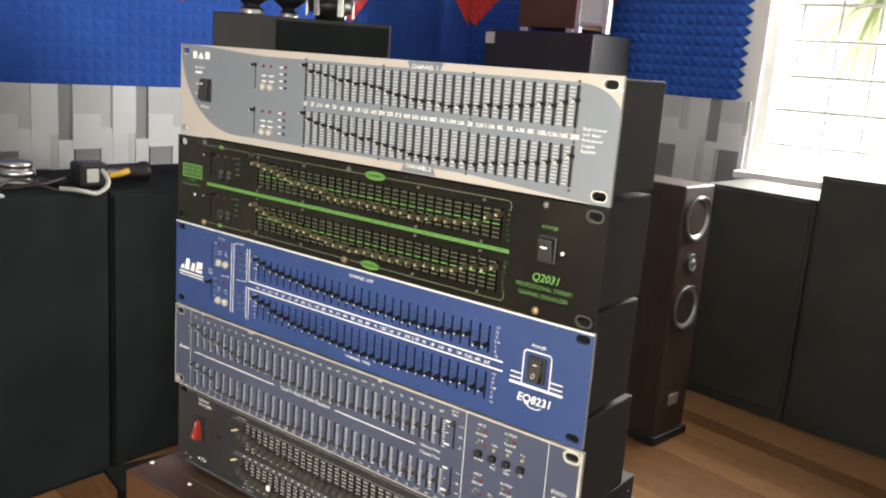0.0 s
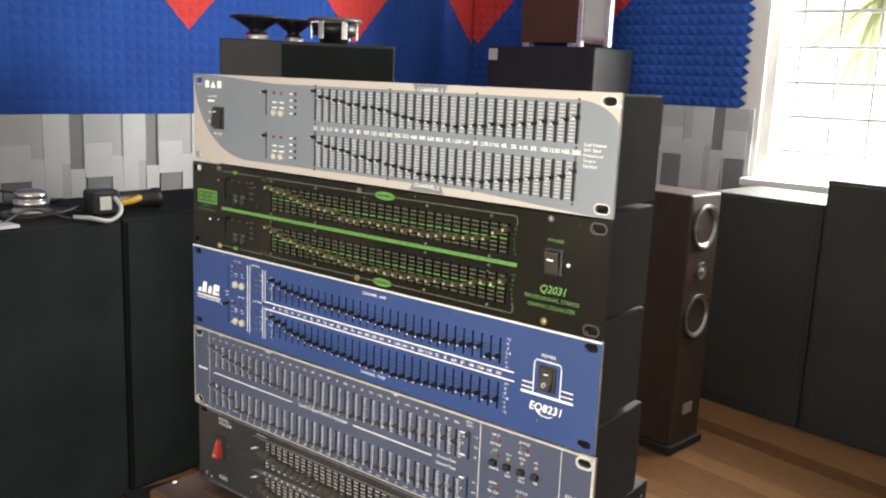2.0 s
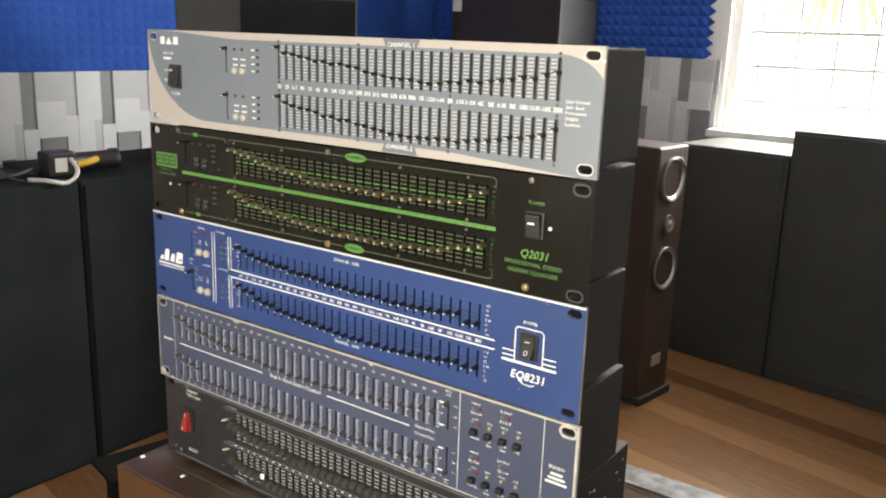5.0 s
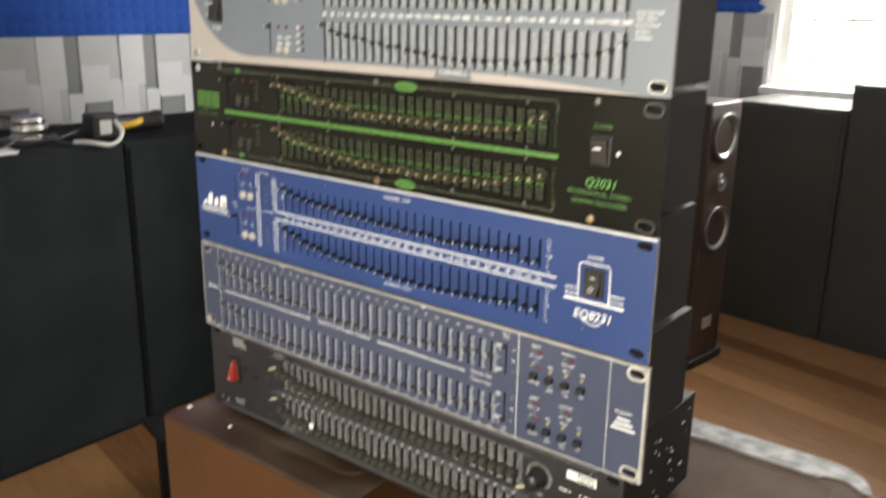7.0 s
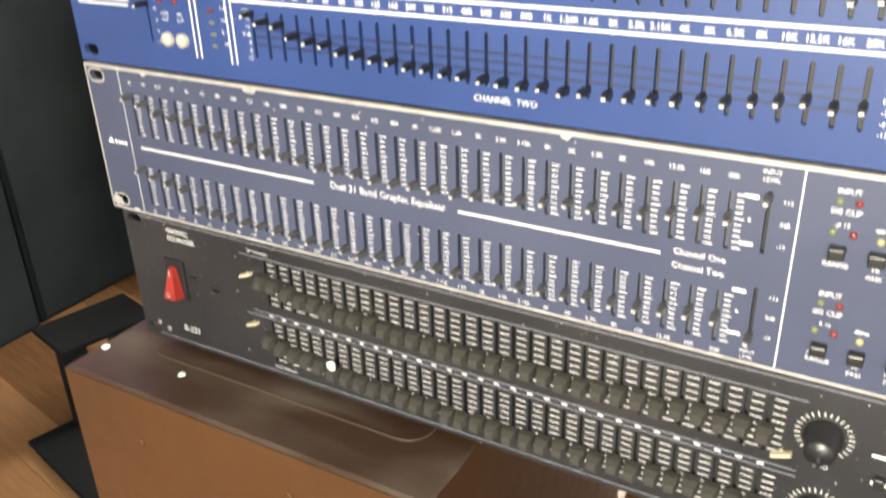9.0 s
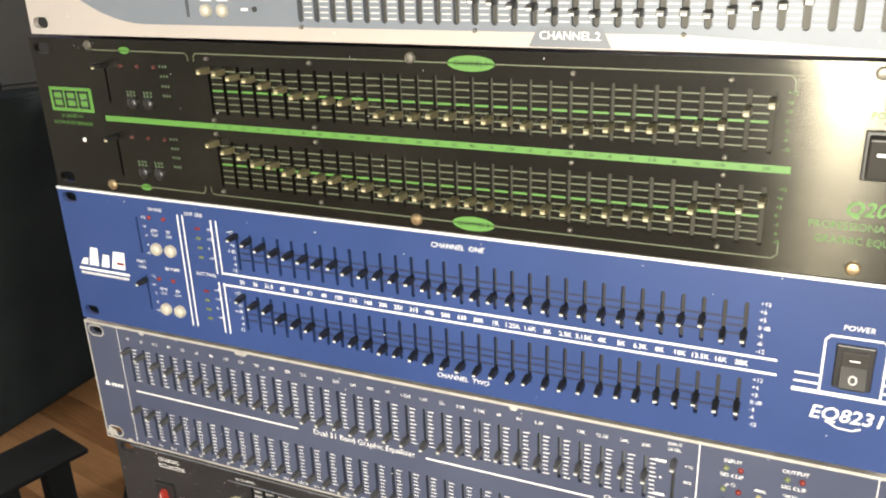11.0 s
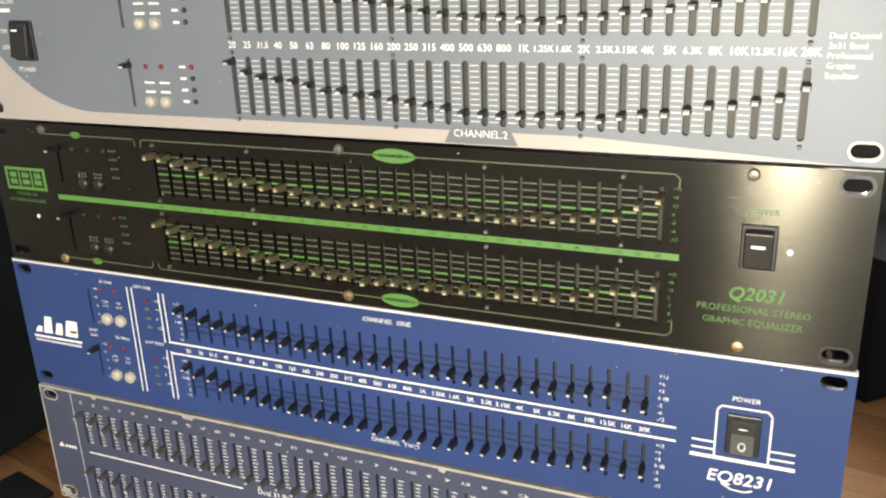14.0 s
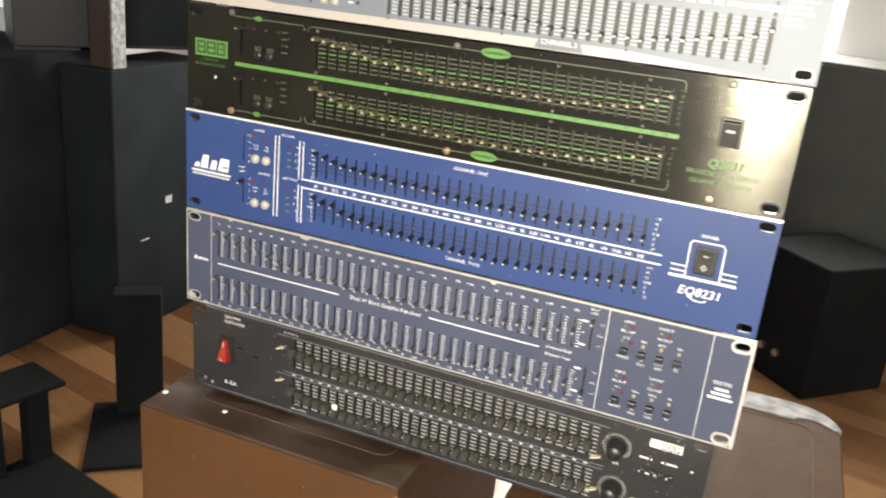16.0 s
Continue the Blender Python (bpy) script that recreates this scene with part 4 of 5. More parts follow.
part("maker_mark", bm, WHITE_INK, unit, "slanted white maker's mark")
bm = line(bmesh.new(), [(0.0385, 0.0420), (0.0425, 0.0420)], 0.0016, -0.0004)
part("maker_mark", bm, RED_LENS, unit, "red stroke in the mark")
bm = bmesh.new()
for k in range(24):
    strip(bm, 0.0070 + k * 0.0016, 0.0080 + k * 0.0016, 0.0316, 0.0332)
part("lettering", bm, WHITE_INK, unit, "row of tiny unreadable letters")
for z in (0.0, -0.0385):
    dot(unit, 0.0690, 0.0748 + z, 0.0013, RED_LENS)
    dot(unit, 0.0795, 0.0748 + z, 0.0013, RED_LENS)
    dot(unit, 0.0712, 0.0556 + z, 0.0038, CREAM, "push_button", 0.003)
    dot(unit, 0.0815, 0.0556 + z, 0.0038, CREAM, "push_button", 0.003)
    for k, m in enumerate((RED_LENS, GREEN_LENS, GREEN_LENS, GREEN_LENS)):
        part("indicator_lamp", boxed(0.1015, 0.1050, -0.0008, 0, 0.0713 + z - k * 0.0058, 0.0727 + z - k * 0.0058, 0.0003), m, unit)
vee_rocker(unit, 0.4420, 0.0488, 0.0100, 0.0160)
bm = bmesh.new()
strip(bm, 0, W + 0.003, H - 0.0014, H, -0.0003)
part("worn_rim", bm, BRIGHT_EDGE, unit, "bright silver upper edge")

# --- black unit with green print ---
z_b = 0.2643
xs = [0.1235 + i * (0.3975 - 0.1235) / 30 for i in range(31)]
rows = [(0.0500, 0.0755), (0.0105, 0.0360)]
gain = [(0.0525, 0.0539, 0.053, 0.0745), (0.0525, 0.0539, 0.0105, 0.034)]
unit = rack_unit("graphic_equalizer", z_b, 0.0, BLACK_ALU, "brushed black rack equalizer with green print and olive faders", slot_rects(xs, rows, 0.0020), gain, depth=0.123, edge=BLACK_PAINT, guide=SLOT_OLIVE, dx=-0.001)
me = knob_mesh("slider_knob", 0.0034, 0.0032, 0.0080, [OLIVE, OLIVE_TIP])
add_sliders(unit, me, xs, rows, [[(0, 0.95), (3, 0.78), (6, 0.55), (10, 0.42), (11, 0.30), (16, 0.28), (22, 0.26), (26, 0.36), (28, 0.45), (29, 0.68), (30, 0.82)], [(0, 0.97), (2, 0.74), (6, 0.5), (10, 0.36), (14, 0.22), (16, 0.32), (18, 0.24), (22, 0.3), (26, 0.40), (27, 0.55), (29, 0.68), (30, 0.8)]], 14)
me = knob_mesh("gain_slider", 0.0036, 0.0026, 0.0080, [PLASTIC, OLIVE_TIP])
for x, z in ((0.0532, 0.0735), (0.0532, 0.0335)):
    share("gain_slider", me, unit, pose(x, 0, z))
bm, dim = bmesh.new(), bmesh.new()
for a, b in rows:
    for i in range(30):
        for k in range(7):
            z = a + (b - a) * (0.10 + 0.133 * k)
            strip(bm if k == 3 else dim, xs[i] + 0.0012, xs[i + 1] - 0.0012, z - (0.0005 if k == 3 else 0.00026), z + (0.0005 if k == 3 else 0.00026))
strip(bm, 0.0475, 0.4065, 0.0422, 0.0453)
disc(bm, 0.2695, 0.0815, 0.0036, sx=3.2)
disc(bm, 0.2690, 0.0055, 0.0036, sx=3.0)
disc(bm, 0.0690, 0.0818, 0.0019, sx=2.0)
disc(bm, 0.0690, 0.0052, 0.0019, sx=2.0)
strip(bm, 0.0082, 0.0400, 0.0462, 0.0600)
part("green_print", bm, GREEN_INK, unit, "bright green printed bar and marks")
for ch, zt, s in ((0, 0.0815, 1), (1, 0.0055, -1)):
    line(dim, [(0.0460, zt), (0.1095, zt), (0.1110, zt - s * 0.0015), (0.1110, zt - s * 0.0040)], 0.0005)
    line(dim, [(0.1150, zt - s * 0.0040), (0.1150, zt - s * 0.0015), (0.1165, zt), (0.4030, zt), (0.4050, zt - s * 0.002), (0.4050, zt - s * 0.006)], 0.0005)
part("scale_print", dim, DIM_GREEN, unit)
bm = words(bmesh.new(), [("31 BAND 1/3", 0.0225, 0.0435, 0.0036, "CENTER"), ("OCTAVE ISO SPACING", 0.0225, 0.0395, 0.0036, "CENTER"), ("POWER", 0.4395, 0.0675, 0.0050, "CENTER"), ("PROFESSIONAL STEREO", 0.4390, 0.0225, 0.0056, "CENTER"), ("GRAPHIC EQUALIZER", 0.4390, 0.0165, 0.0054, "CENTER")])
faint = bmesh.new()
for z in (0.0763, 0.0370):
    words(bm, [(s, 0.4025, z - 0.0015 - k * 0.0038, 0.0028, "LEFT") for k, s in enumerate(("+12", "+6", "+3", "0", "-3", "-6", "-12"))])
    for k in range(4):
        for j in range(3):
            strip(faint, 0.0912 + j * 0.0020, 0.0924 + j * 0.0020, z - 0.003 - k * 0.0052, z - 0.0017 - k * 0.0052)
    for x in (0.066, 0.0775):
        for j in range(3):
            strip(faint, x + j * 0.0023, x + 0.0015 + j * 0.0023, z - 0.0195, z - 0.0182)
            strip(faint, x + j * 0.0023, x + 0.0015 + j * 0.0023, z - 0.0175, z - 0.0163)
part("lettering", bm, GREEN_TEXT, unit)
part("lettering", faint, FAINT_GREEN, unit, "rubbed tiny green marks")
bm = words(bmesh.new(), [("Q2031", 0.4395, 0.0300, 0.0105, "CENTER")], shear=0.25, weight=0.03)
part("lettering", bm, GREEN_INK, unit, "slanted green model number")
bm = words(bmesh.new(), [("CHANNEL 1", 0.2695, 0.0815, 0.0038, "CENTER"), ("CHANNEL 2", 0.2690, 0.0055, 0.0038, "CENTER"), *[(BANDS[i], xs[i], 0.04375, 0.0024, "CENTER") for i in range(31)]], y=-0.0005)
part("lettering", bm, DARK, unit, "dark letters on green")
bm = bmesh.new()
for x in (0.0110, 0.0206, 0.0302):
    line(bm, [(x, 0.0488), (x + 0.0068, 0.0488), (x + 0.0068, 0.0575), (x, 0.0575), (x, 0.0488)], 0.0014, -0.0004)
    line(bm, [(x, 0.0532), (x + 0.0068, 0.0532)], 0.0012, -0.0004)
part("maker_mark", bm, BLACK_PAINT, unit, "dark square loops on the green mark")
rocker(unit, 0.4390, 0.0520, 0.0118, 0.0170, SWITCH, "black rocker switch with a white mark", 10)
bm = strip(bmesh.new(), 0.4362, 0.4418, 0.0532, 0.0545, -0.0064)
part("switch_mark", bm, WHITE_INK, unit)
dot(unit, 0.4515, 0.0510, 0.0015, WHITE_INK, "indicator_lamp")
for z in (0.0, -0.0395):
    for x in (0.0650, 0.0765, 0.0880):
        dot(unit, x, 0.0735 + z, 0.0010, DARK_RED)
    for x in (0.0695, 0.0805):
        dot(unit, x, 0.0535 + z, 0.0034, PLASTIC, "push_button", 0.002)
for x, z in ((0.0440, 0.0850), (0.2395, 0.0842), (0.4345, 0.0845)):
    screw(unit, x, z - 0.001, 0.0026, DULL_STEEL)
for x, z in ((0.0440, 0.0045), (0.2390, 0.0045), (0.4340, 0.0050)):
    screw(unit, x, z, 0.0030, BRASS)
for x in (0.1235, 0.185, 0.3165, 0.381):
    for z in (0.0790, 0.0472, 0.0398, 0.0080):
        screw(unit, x, z, 0.0011, DULL_STEEL)
dot(unit, 0.0285, 0.0300, 0.0012, WHITE_INK, "paint_chip", 0.0008)
for z in (0.0030, H - 0.0094):
    hole_ring(unit, W - 0.0144, W - 0.0032, z, z + 0.0064, 0.0014, BLACK_PAINT)

# --- top: slate unit with champagne corners ---
z_p = 0.3535
xs = [0.1790 + i * (0.4472 - 0.1790) / 30 for i in range(31)]
rows = [(0.0500, 0.0795), (0.0090, 0.0385)]
gain = [(0.1110, 0.1130, 0.052, 0.0755), (0.1110, 0.1130, 0.0105, 0.0365)]
unit = rack_unit("graphic_equalizer", z_p, 0.0, PAINT_SLATE, "slate-grey rack equalizer with champagne curved corners", slot_rects(xs, rows, 0.0030), gain, w=W - 0.0025, depth=0.116, guide=SLOT_DUST, dx=0.0025, rounded=True)
for a, b, c, d in gain:
    part("gain_guide", boxed(a - 0.0005, b + 0.0005, 0.0031, 0.0034, c - 0.001, d + 0.001), STEEL, unit, "bright steel slider guide")
# the grey patch on these dark caps is a painted torch glint
me = knob_mesh("slider_knob", 0.0040, 0.0027, 0.0060, [PLASTIC, LIGHT_GREY])
add_sliders(unit, me, xs, rows, [[(0, 0.88), (1, 0.73), (4, 0.62), (8, 0.52), (11, 0.40), (14, 0.26), (17, 0.22), (20, 0.25), (24, 0.36), (28, 0.5), (30, 0.62)], [(0, 0.92), (1, 0.73), (4, 0.60), (8, 0.42), (10, 0.40), (12, 0.28), (16, 0.2), (20, 0.2), (24, 0.34), (26, 0.44), (28, 0.52), (29, 0.62), (30, 0.72)]], 15)
for x, z in ((0.1120, 0.0735), (0.1120, 0.0330)):
    share("slider_knob", me, unit, pose(x, 0, z))
bm = bmesh.new()
for a, b in rows:
    for i in range(30):
        for k in range(11):
            z = a + (b - a) * (0.07 + 0.086 * k)
            strip(bm, xs[i] + 0.0022, xs[i + 1] - 0.0022, z - 0.00026, z + 0.00026)
part("scale_print", bm, TICK_GREY, unit)
bm = bmesh.new()
for i in range(31):
    words(bm, [(BANDS[i], xs[i] + 0.0006, 0.0442, 0.0058 if len(BANDS[i]) < 4 else 0.0050, "CENTER")], weight=0.025)
words(bm, [("CHANNEL 1", 0.311, 0.0828, 0.0062, "CENTER"), ("CHANNEL.2", 0.311, 0.0052, 0.0062, "CENTER"), ("ON", 0.0290, 0.0500, 0.0042, "RIGHT"), ("OFF", 0.0290, 0.0410, 0.0042, "RIGHT"), ("POWER", 0.0390, 0.0290, 0.0046, "CENTER"), ("Dual Channel", 0.4535, 0.0505, 0.0041, "LEFT"), ("2x31 Band", 0.4535, 0.0467, 0.0041, "LEFT"), ("Professional", 0.4535, 0.0429, 0.0041, "LEFT"), ("Graphic", 0.4535, 0.0391, 0.0041, "LEFT"), ("Equalizer", 0.4535, 0.0353, 0.0041, "LEFT"), ("EQUALIZER", 0.0230, 0.0660, 0.0036, "LEFT")])
strip(bm, 0.0230, 0.0340, 0.0605, 0.0625)
for z in (0.0, -0.0405):
    for x in (0.121, 0.131):
        strip(bm, x, x + 0.0065, 0.0640 + z, 0.0650 + z)
        strip(bm, x, x + 0.0065, 0.0590 + z, 0.0602 + z)
    for k in range(4):
        strip(bm, 0.1450, 0.1490, 0.0725 + z - k * 0.006, 0.0737 + z - k * 0.006)
part("lettering", bm, WHITE_INK, unit)
bm = bmesh.new()
for a, b in ((0.0195, 0.0255), (0.0385, 0.0450)):
    strip(bm, a, b, 0.0745, 0.0812)
bm.faces.new([bm.verts.new((x, -0.0002, z)) for x, z in ((0.0275, 0.0745), (0.0360, 0.0745), (0.0318, 0.0812))])
part("maker_mark", bm, WHITE_INK, unit, "white angular maker's mark")
for quad in (((0.293, 0.0005), (0.329, 0.0005), (0.325, 0.0088), (0.297, 0.0088)), ((0.297, 0.0792), (0.325, 0.0792), (0.329, 0.0873), (0.293, 0.0873))):
    bm = bmesh.new()
    bm.faces.new([bm.verts.new((x, -0.00012, z)) for x, z in quad])
    part("printed_tab", bm, SLATE_TAB, unit, "darker slate tab behind the channel name")
for z in (0.0, -0.0405):
    for x in (0.1235, 0.1335):
        dot(unit, x, 0.0730 + z, 0.0013, RED_LENS)
        dot(unit, x + 0.0005, 0.0545 + z, 0.0033, CREAM, "push_button", 0.003)
    for k, m in enumerate((RED_LENS, PLASTIC, PLASTIC, PLASTIC)):
        dot(unit, 0.1530, 0.0732 + z - k * 0.006, 0.0013, m)
rocker(unit, 0.0405, 0.0450, 0.0130, 0.0190, PLASTIC, "black rocker switch with a white mark", -8)
bm = strip(bmesh.new(), 0.0375, 0.0420, 0.0505, 0.0515, -0.0054)
part("switch_mark", bm, WHITE_INK, unit)
for x in (0.1790, 0.2684, 0.3578, 0.4472):
    for z in (0.0818, 0.0478, 0.0405, 0.0068):
        screw(unit, x, z, 0.0010, DULL_STEEL)
for z in (0.0030, H - 0.0094):
    hole_ring(unit, W - 0.0169, W - 0.0057, z, z + 0.0064, 0.0008)
    hole_ring(unit, 0.0032, 0.0144, z, z + 0.0064, 0.0006)
dot(unit, W - 0.0035, 0.078, 0.0014, WHITE_INK, "paint_chip", 0.0008)

# pale dust specks and nicks on the plates
for k, rack in enumerate([o for o in scene.objects if o.name.startswith("graphic_equalizer")]):
    r, bm = random.Random(40 + k), bmesh.new()
    for q in range(22):
        x, z, s = r.uniform(0.02, W - 0.02), r.choice((r.uniform(0.003, H - 0.003), r.uniform(H - 0.006, H - 0.001))), r.uniform(0.00018, 0.00048)
        bm.faces.new([bm.verts.new((x + s * r.uniform(0.5, 1.5) * math.cos(a), -0.0006, z + s * r.uniform(0.5, 1.2) * math.sin(a))) for a in (0, 1.05, 2.1, 3.14, 4.2, 5.25)])
    part("dust_specks", bm, TICK_GREY, rack, "pale dust specks")

# ---- the two wooden speakers that carry the stack ----


def wood_speaker(m, x0, x1, y0, y1, port, rim, label):
    top = thing("wooden_speaker", m, label, "speaker", "wooden speakers under the rack")
    bm = bmesh.new()
    c = 0.045
    ring = [(x0, y0), (x1, y0), (x1, y1 - c)] + [(x1 - c + c * math.cos(a), y1 - c + c * math.sin(a)) for a in [math.pi / 2 * k / 6 for k in range(1, 6)]] + [(x1 - c, y1), (x0, y1)]
    lo, hi = FLOOR, -0.0045
    vb, vt = [bm.verts.new((x, y, lo)) for x, y in ring], [bm.verts.new((x, y, hi - 0.002)) for x, y in ring]
    for k in range(len(ring)):
        j = (k + 1) % len(ring)
        if k == 0 and port:
            continue
        bm.faces.new([vb[k], vb[j], vt[j], vt[k]])
    bm.faces.new(vb[::-1])
    if port:
        # front with an upright oblong port cut through it
        cx, cz, rx, rz = port
        n = 28
        hole = [(cx + rx * math.cos(2 * math.pi * k / n), cz + rz * math.sin(2 * math.pi * k / n)) for k in range(n)]
        inner = [bm.verts.new((px, y0, pz)) for px, pz in hole]
        deep = [bm.verts.new((px, y0 + 0.10, pz)) for px, pz in hole]
        outer = [vb[1], vt[1], vt[0], vb[0]]
        quad = [n // 4 * q for q in range(4)]
        corner = [vt[1], vt[0], vb[0], vb[1]]
        for q in range(4):
            for k in range(n // 4):
                bm.faces.new([corner[q], inner[(quad[q] + k + 1) % n], inner[quad[q] + k]])
            bm.faces.new([corner[q], corner[(q + 1) % 4], inner[(quad[q] + n // 4) % n]])
        for k in range(n):
            bm.faces.new([inner[k], inner[(k + 1) % n], deep[(k + 1) % n], deep[k]]).material_index = 1
        bm.faces.new(deep).material_index = 2
    part("cabinet_body", bm, [BROWN_WOOD, WOOFER_RIM, DARK], top)
    bm = bmesh.new()
    vt = [bm.verts.new((x, y, hi - 0.0015)) for x, y in ring]
    vu = [bm.verts.new((0.5 * (x0 + x1) + (x - 0.5 * (x0 + x1)) * 0.985, 0.5 * (y0 + y1) + (y - 0.5 * (y0 + y1)) * 0.985, hi)) for x, y in ring]
    bm.faces.new(vu)
    for k in range(len(ring)):
        j = (k + 1) % len(ring)
        bm.faces.new([vt[k], vt[j], vu[j], vu[k]])
    part("top_panel", bm, BROWN_GLOSS if rim else DARK_TOP, top, "dusty brown top")
    if rim:
        bm = bmesh.new()
        rows = [[(x0 + 0.02, y1 + 0.001), (x0 + 0.02, y1 - 0.036)]]
        for k in range(9):
            a = math.pi / 2 * (1 - 0.9 * k / 8)
            w = 0.036 * (1 - 0.8 * k / 8)
            rows.append([(x1 - c + (c + 0.001) * math.cos(a), y1 - c + (c + 0.001) * math.sin(a)), (x1 - c + (c - w) * math.cos(a), y1 - c + (c - w) * math.sin(a))])
        vs = [[bm.verts.new((*o, hi - 0.02)), bm.verts.new((*o, hi + 0.0012)), bm.verts.new((*n, hi + 0.0012)), bm.verts.new((*n, hi - 0.02))] for o, n in rows]
        for p, q in zip(vs, vs[1:]):
            for k in range(4):
                bm.faces.new([p[k], p[(k + 1) % 4], q[(k + 1) % 4], q[k]])
        bm.faces.new(vs[0])
        bm.faces.new(vs[-1][::-1])
        part("edge_trim", bm, WORN_SILVER, top, "worn silver edge strip")
    return top


def add_groove(top, x0, x1, y0, y1, c=0.014):
    """A thin rounded line scribed round the top."""
    ring = []
    for cx, cy, a0 in ((x0 + c, y0 + c, 180), (x1 - c, y0 + c, 270), (x1 - c, y1 - c, 0), (x0 + c, y1 - c, 90)):
        ring += [Vector((cx + c * math.cos(radians(a0 + 15 * k)), cy + c * math.sin(radians(a0 + 15 * k)), -0.0042)) for k in range(7)]
    part("edge_groove", tube(bmesh.new(), ring + ring[:1], 0.0003, 6), TAN_LINE, top, "thin pale rounded line on the top")


sp = wood_speaker(pose(0, 0, 0), -0.018, 0.243, -0.049, 0.30, (0.130, -0.130, 0.016, 0.030), False, "worn brown wooden speaker with a slot port, under the rack")
add_groove(sp, 0.016, 0.217, -0.013, 0.28)
for x, z in ((0.040, -0.042), (0.155, -0.035)):
    dot(sp, x, z, 0.003, BROWN_WOOD, "plugged_screw_hole", 0.0)
for o in sp.children:
    if o.name.startswith("plugged"):
        o.location.y = -0.0502
bm = lathe(bmesh.new(), [(0.0030, 0), (0.002, 0.0012), (0, 0.0015)], Matrix.Translation((-0.012, -0.022, -0.0045)), 6)
part("paint_blob", bm, BADGE_WHITE, sp, "white paint spot")
bm = lathe(bmesh.new(), [(0.0026, 0), (0.0015, 0.0012), (0, 0.0015)], Matrix.Translation((0.055, -0.022, -0.0045)), 6)
part("paint_blob", bm, BADGE_WHITE, sp, "white paint spot")
part("worn_edge", boxed(0.2410, 0.2436, -0.0496, -0.0475, FLOOR + 0.01, -0.012), WORN_EDGE, sp, "rubbed pale corner edge")
sp = wood_speaker(pose(0, 0, 0), 0.323, 0.588, -0.086, 0.294, None, True, "worn brown wooden speaker with rounded corner and silver trim")


add_groove(sp, 0.350, 0.561, -0.050, 0.250)
bm = lathe(bmesh.new(), [(0.0042, 0), (0.0038, 0.0010), (0.002, 0.0018), (0, 0.002)], Matrix.Translation((0.3275, -0.080, -0.0052)), 12)
part("corner_cap", bm, WORN_SILVER, sp, "worn pale corner")

# ---- left side: felt-covered cabinets, stands, speaker ----
def felt_cabinet(m, w, d, h, label, group="black felt cabinets"):
    top = thing("speaker_cabinet", m, label, "cabinet", group)
    part("cabinet_body", boxed(0, w, 0, d, 0, h, 0.006), CARPET, top)
    bm = boxed(0.012, w - 0.012, -0.006, -0.0005, 0.012, h - 0.012, 0.002)
    part("front_cloth", bm, CARPET, top)
    return top


CAB = -1.40
felt_cabinet(pose(CAB, 0.325, FLOOR, 0, 0, 90), 0.44, 0.45, 0.831, "tall black felt-covered cabinet with tools on top")
felt_cabinet(pose(CAB - 0.012, 0.775, FLOOR, 0, 0, 90), 0.645, 0.45, 0.827, "black felt-covered cabinet beside its pair")
labelled = felt_cabinet(pose(-1.404, 1.235, FLOOR, 0, 0, 0), 0.184, 0.42, 0.802, "black lacquered cabinet with a small pale label")
part("label_plate", boxed(0.1842, 0.186, 0.212, 0.240, 0.378, 0.400, 0.0005), LIGHT_GREY, labelled, "small pale square label")
part("printed_mark", boxed(0.1842, 0.1855, 0.10, 0.135, 0.285, 0.289), LIGHT_GREY, labelled, "thin pale mark")


def speaker_stand(m, label, h, base, columns, plate=None):
    """A stand with an offset base plate, upright columns and, on one, a top plate."""
    top = thing("speaker_stand", m, label, "speaker stand", "black speaker stands")
    part("base_plate", boxed(*base, 0, 0.012, 0.003), STAND_BLACK, top)
    if plate:
        part("top_plate", boxed(*plate, h - 0.012, h, 0.003), STAND_BLACK, top)
    for x, y, w, d in columns:
        part("column", boxed(x - w, x + w, y - d, y + d, 0.012, h - (0.012 if plate else 0), 0.003), STAND_BLACK, top)
    return top


speaker_stand(pose(-0.836, 0.545, FLOOR, 0, 0, -14), "low black speaker stand with twin columns and plates", 0.194, (-0.155, 0.14, -0.140, 0.122), ((-0.134, -0.022, 0.019, 0.025), (-0.134, 0.085, 0.019, 0.026)), (-0.25, -0.112, -0.05, 0.152))
speaker_stand(pose(-0.828, 0.840, FLOOR, 0, 0, 38), "short black speaker stand with one wide column", 0.34, (-0.104, 0.072, -0.128, 0.168), ((0.012, 0.133, 0.056, 0.03),))

# black speaker on the cabinets with two loose drivers on top
top = thing("black_speaker", pose(-1.50, 1.18, 0.036, 0, 0, 52), "wide black speaker box standing on the cabinets", "speaker")
part("cabinet_body", boxed(0, 0.555, 0, 0.30, 0, 0.512, 0.004), BLACK_LACQUER, top)
part("front_cloth", boxed(0.19, 0.55, -0.004, -0.0005, 0.01, 0.502, 0.0015), CARPET, top)
part("plinth", boxed(0.0, 0.17, 0.002, 0.29, -0.0085, -0.0005), BLACK_LACQUER, top)
top = thing("small_speaker", pose(-1.311, 1.258, 0.0025), "small brown wooden speaker with a pale edge on the cabinet", "speaker")
part("cabinet_body", boxed(0, 0.075, 0, 0.05, 0, 0.34, 0.003), WALNUT, top)
part("edge_trim", boxed(0.0752, 0.082, -0.002, 0.05, 0, 0.34, 0.003), WORN_SILVER, top, "pale edge strip")


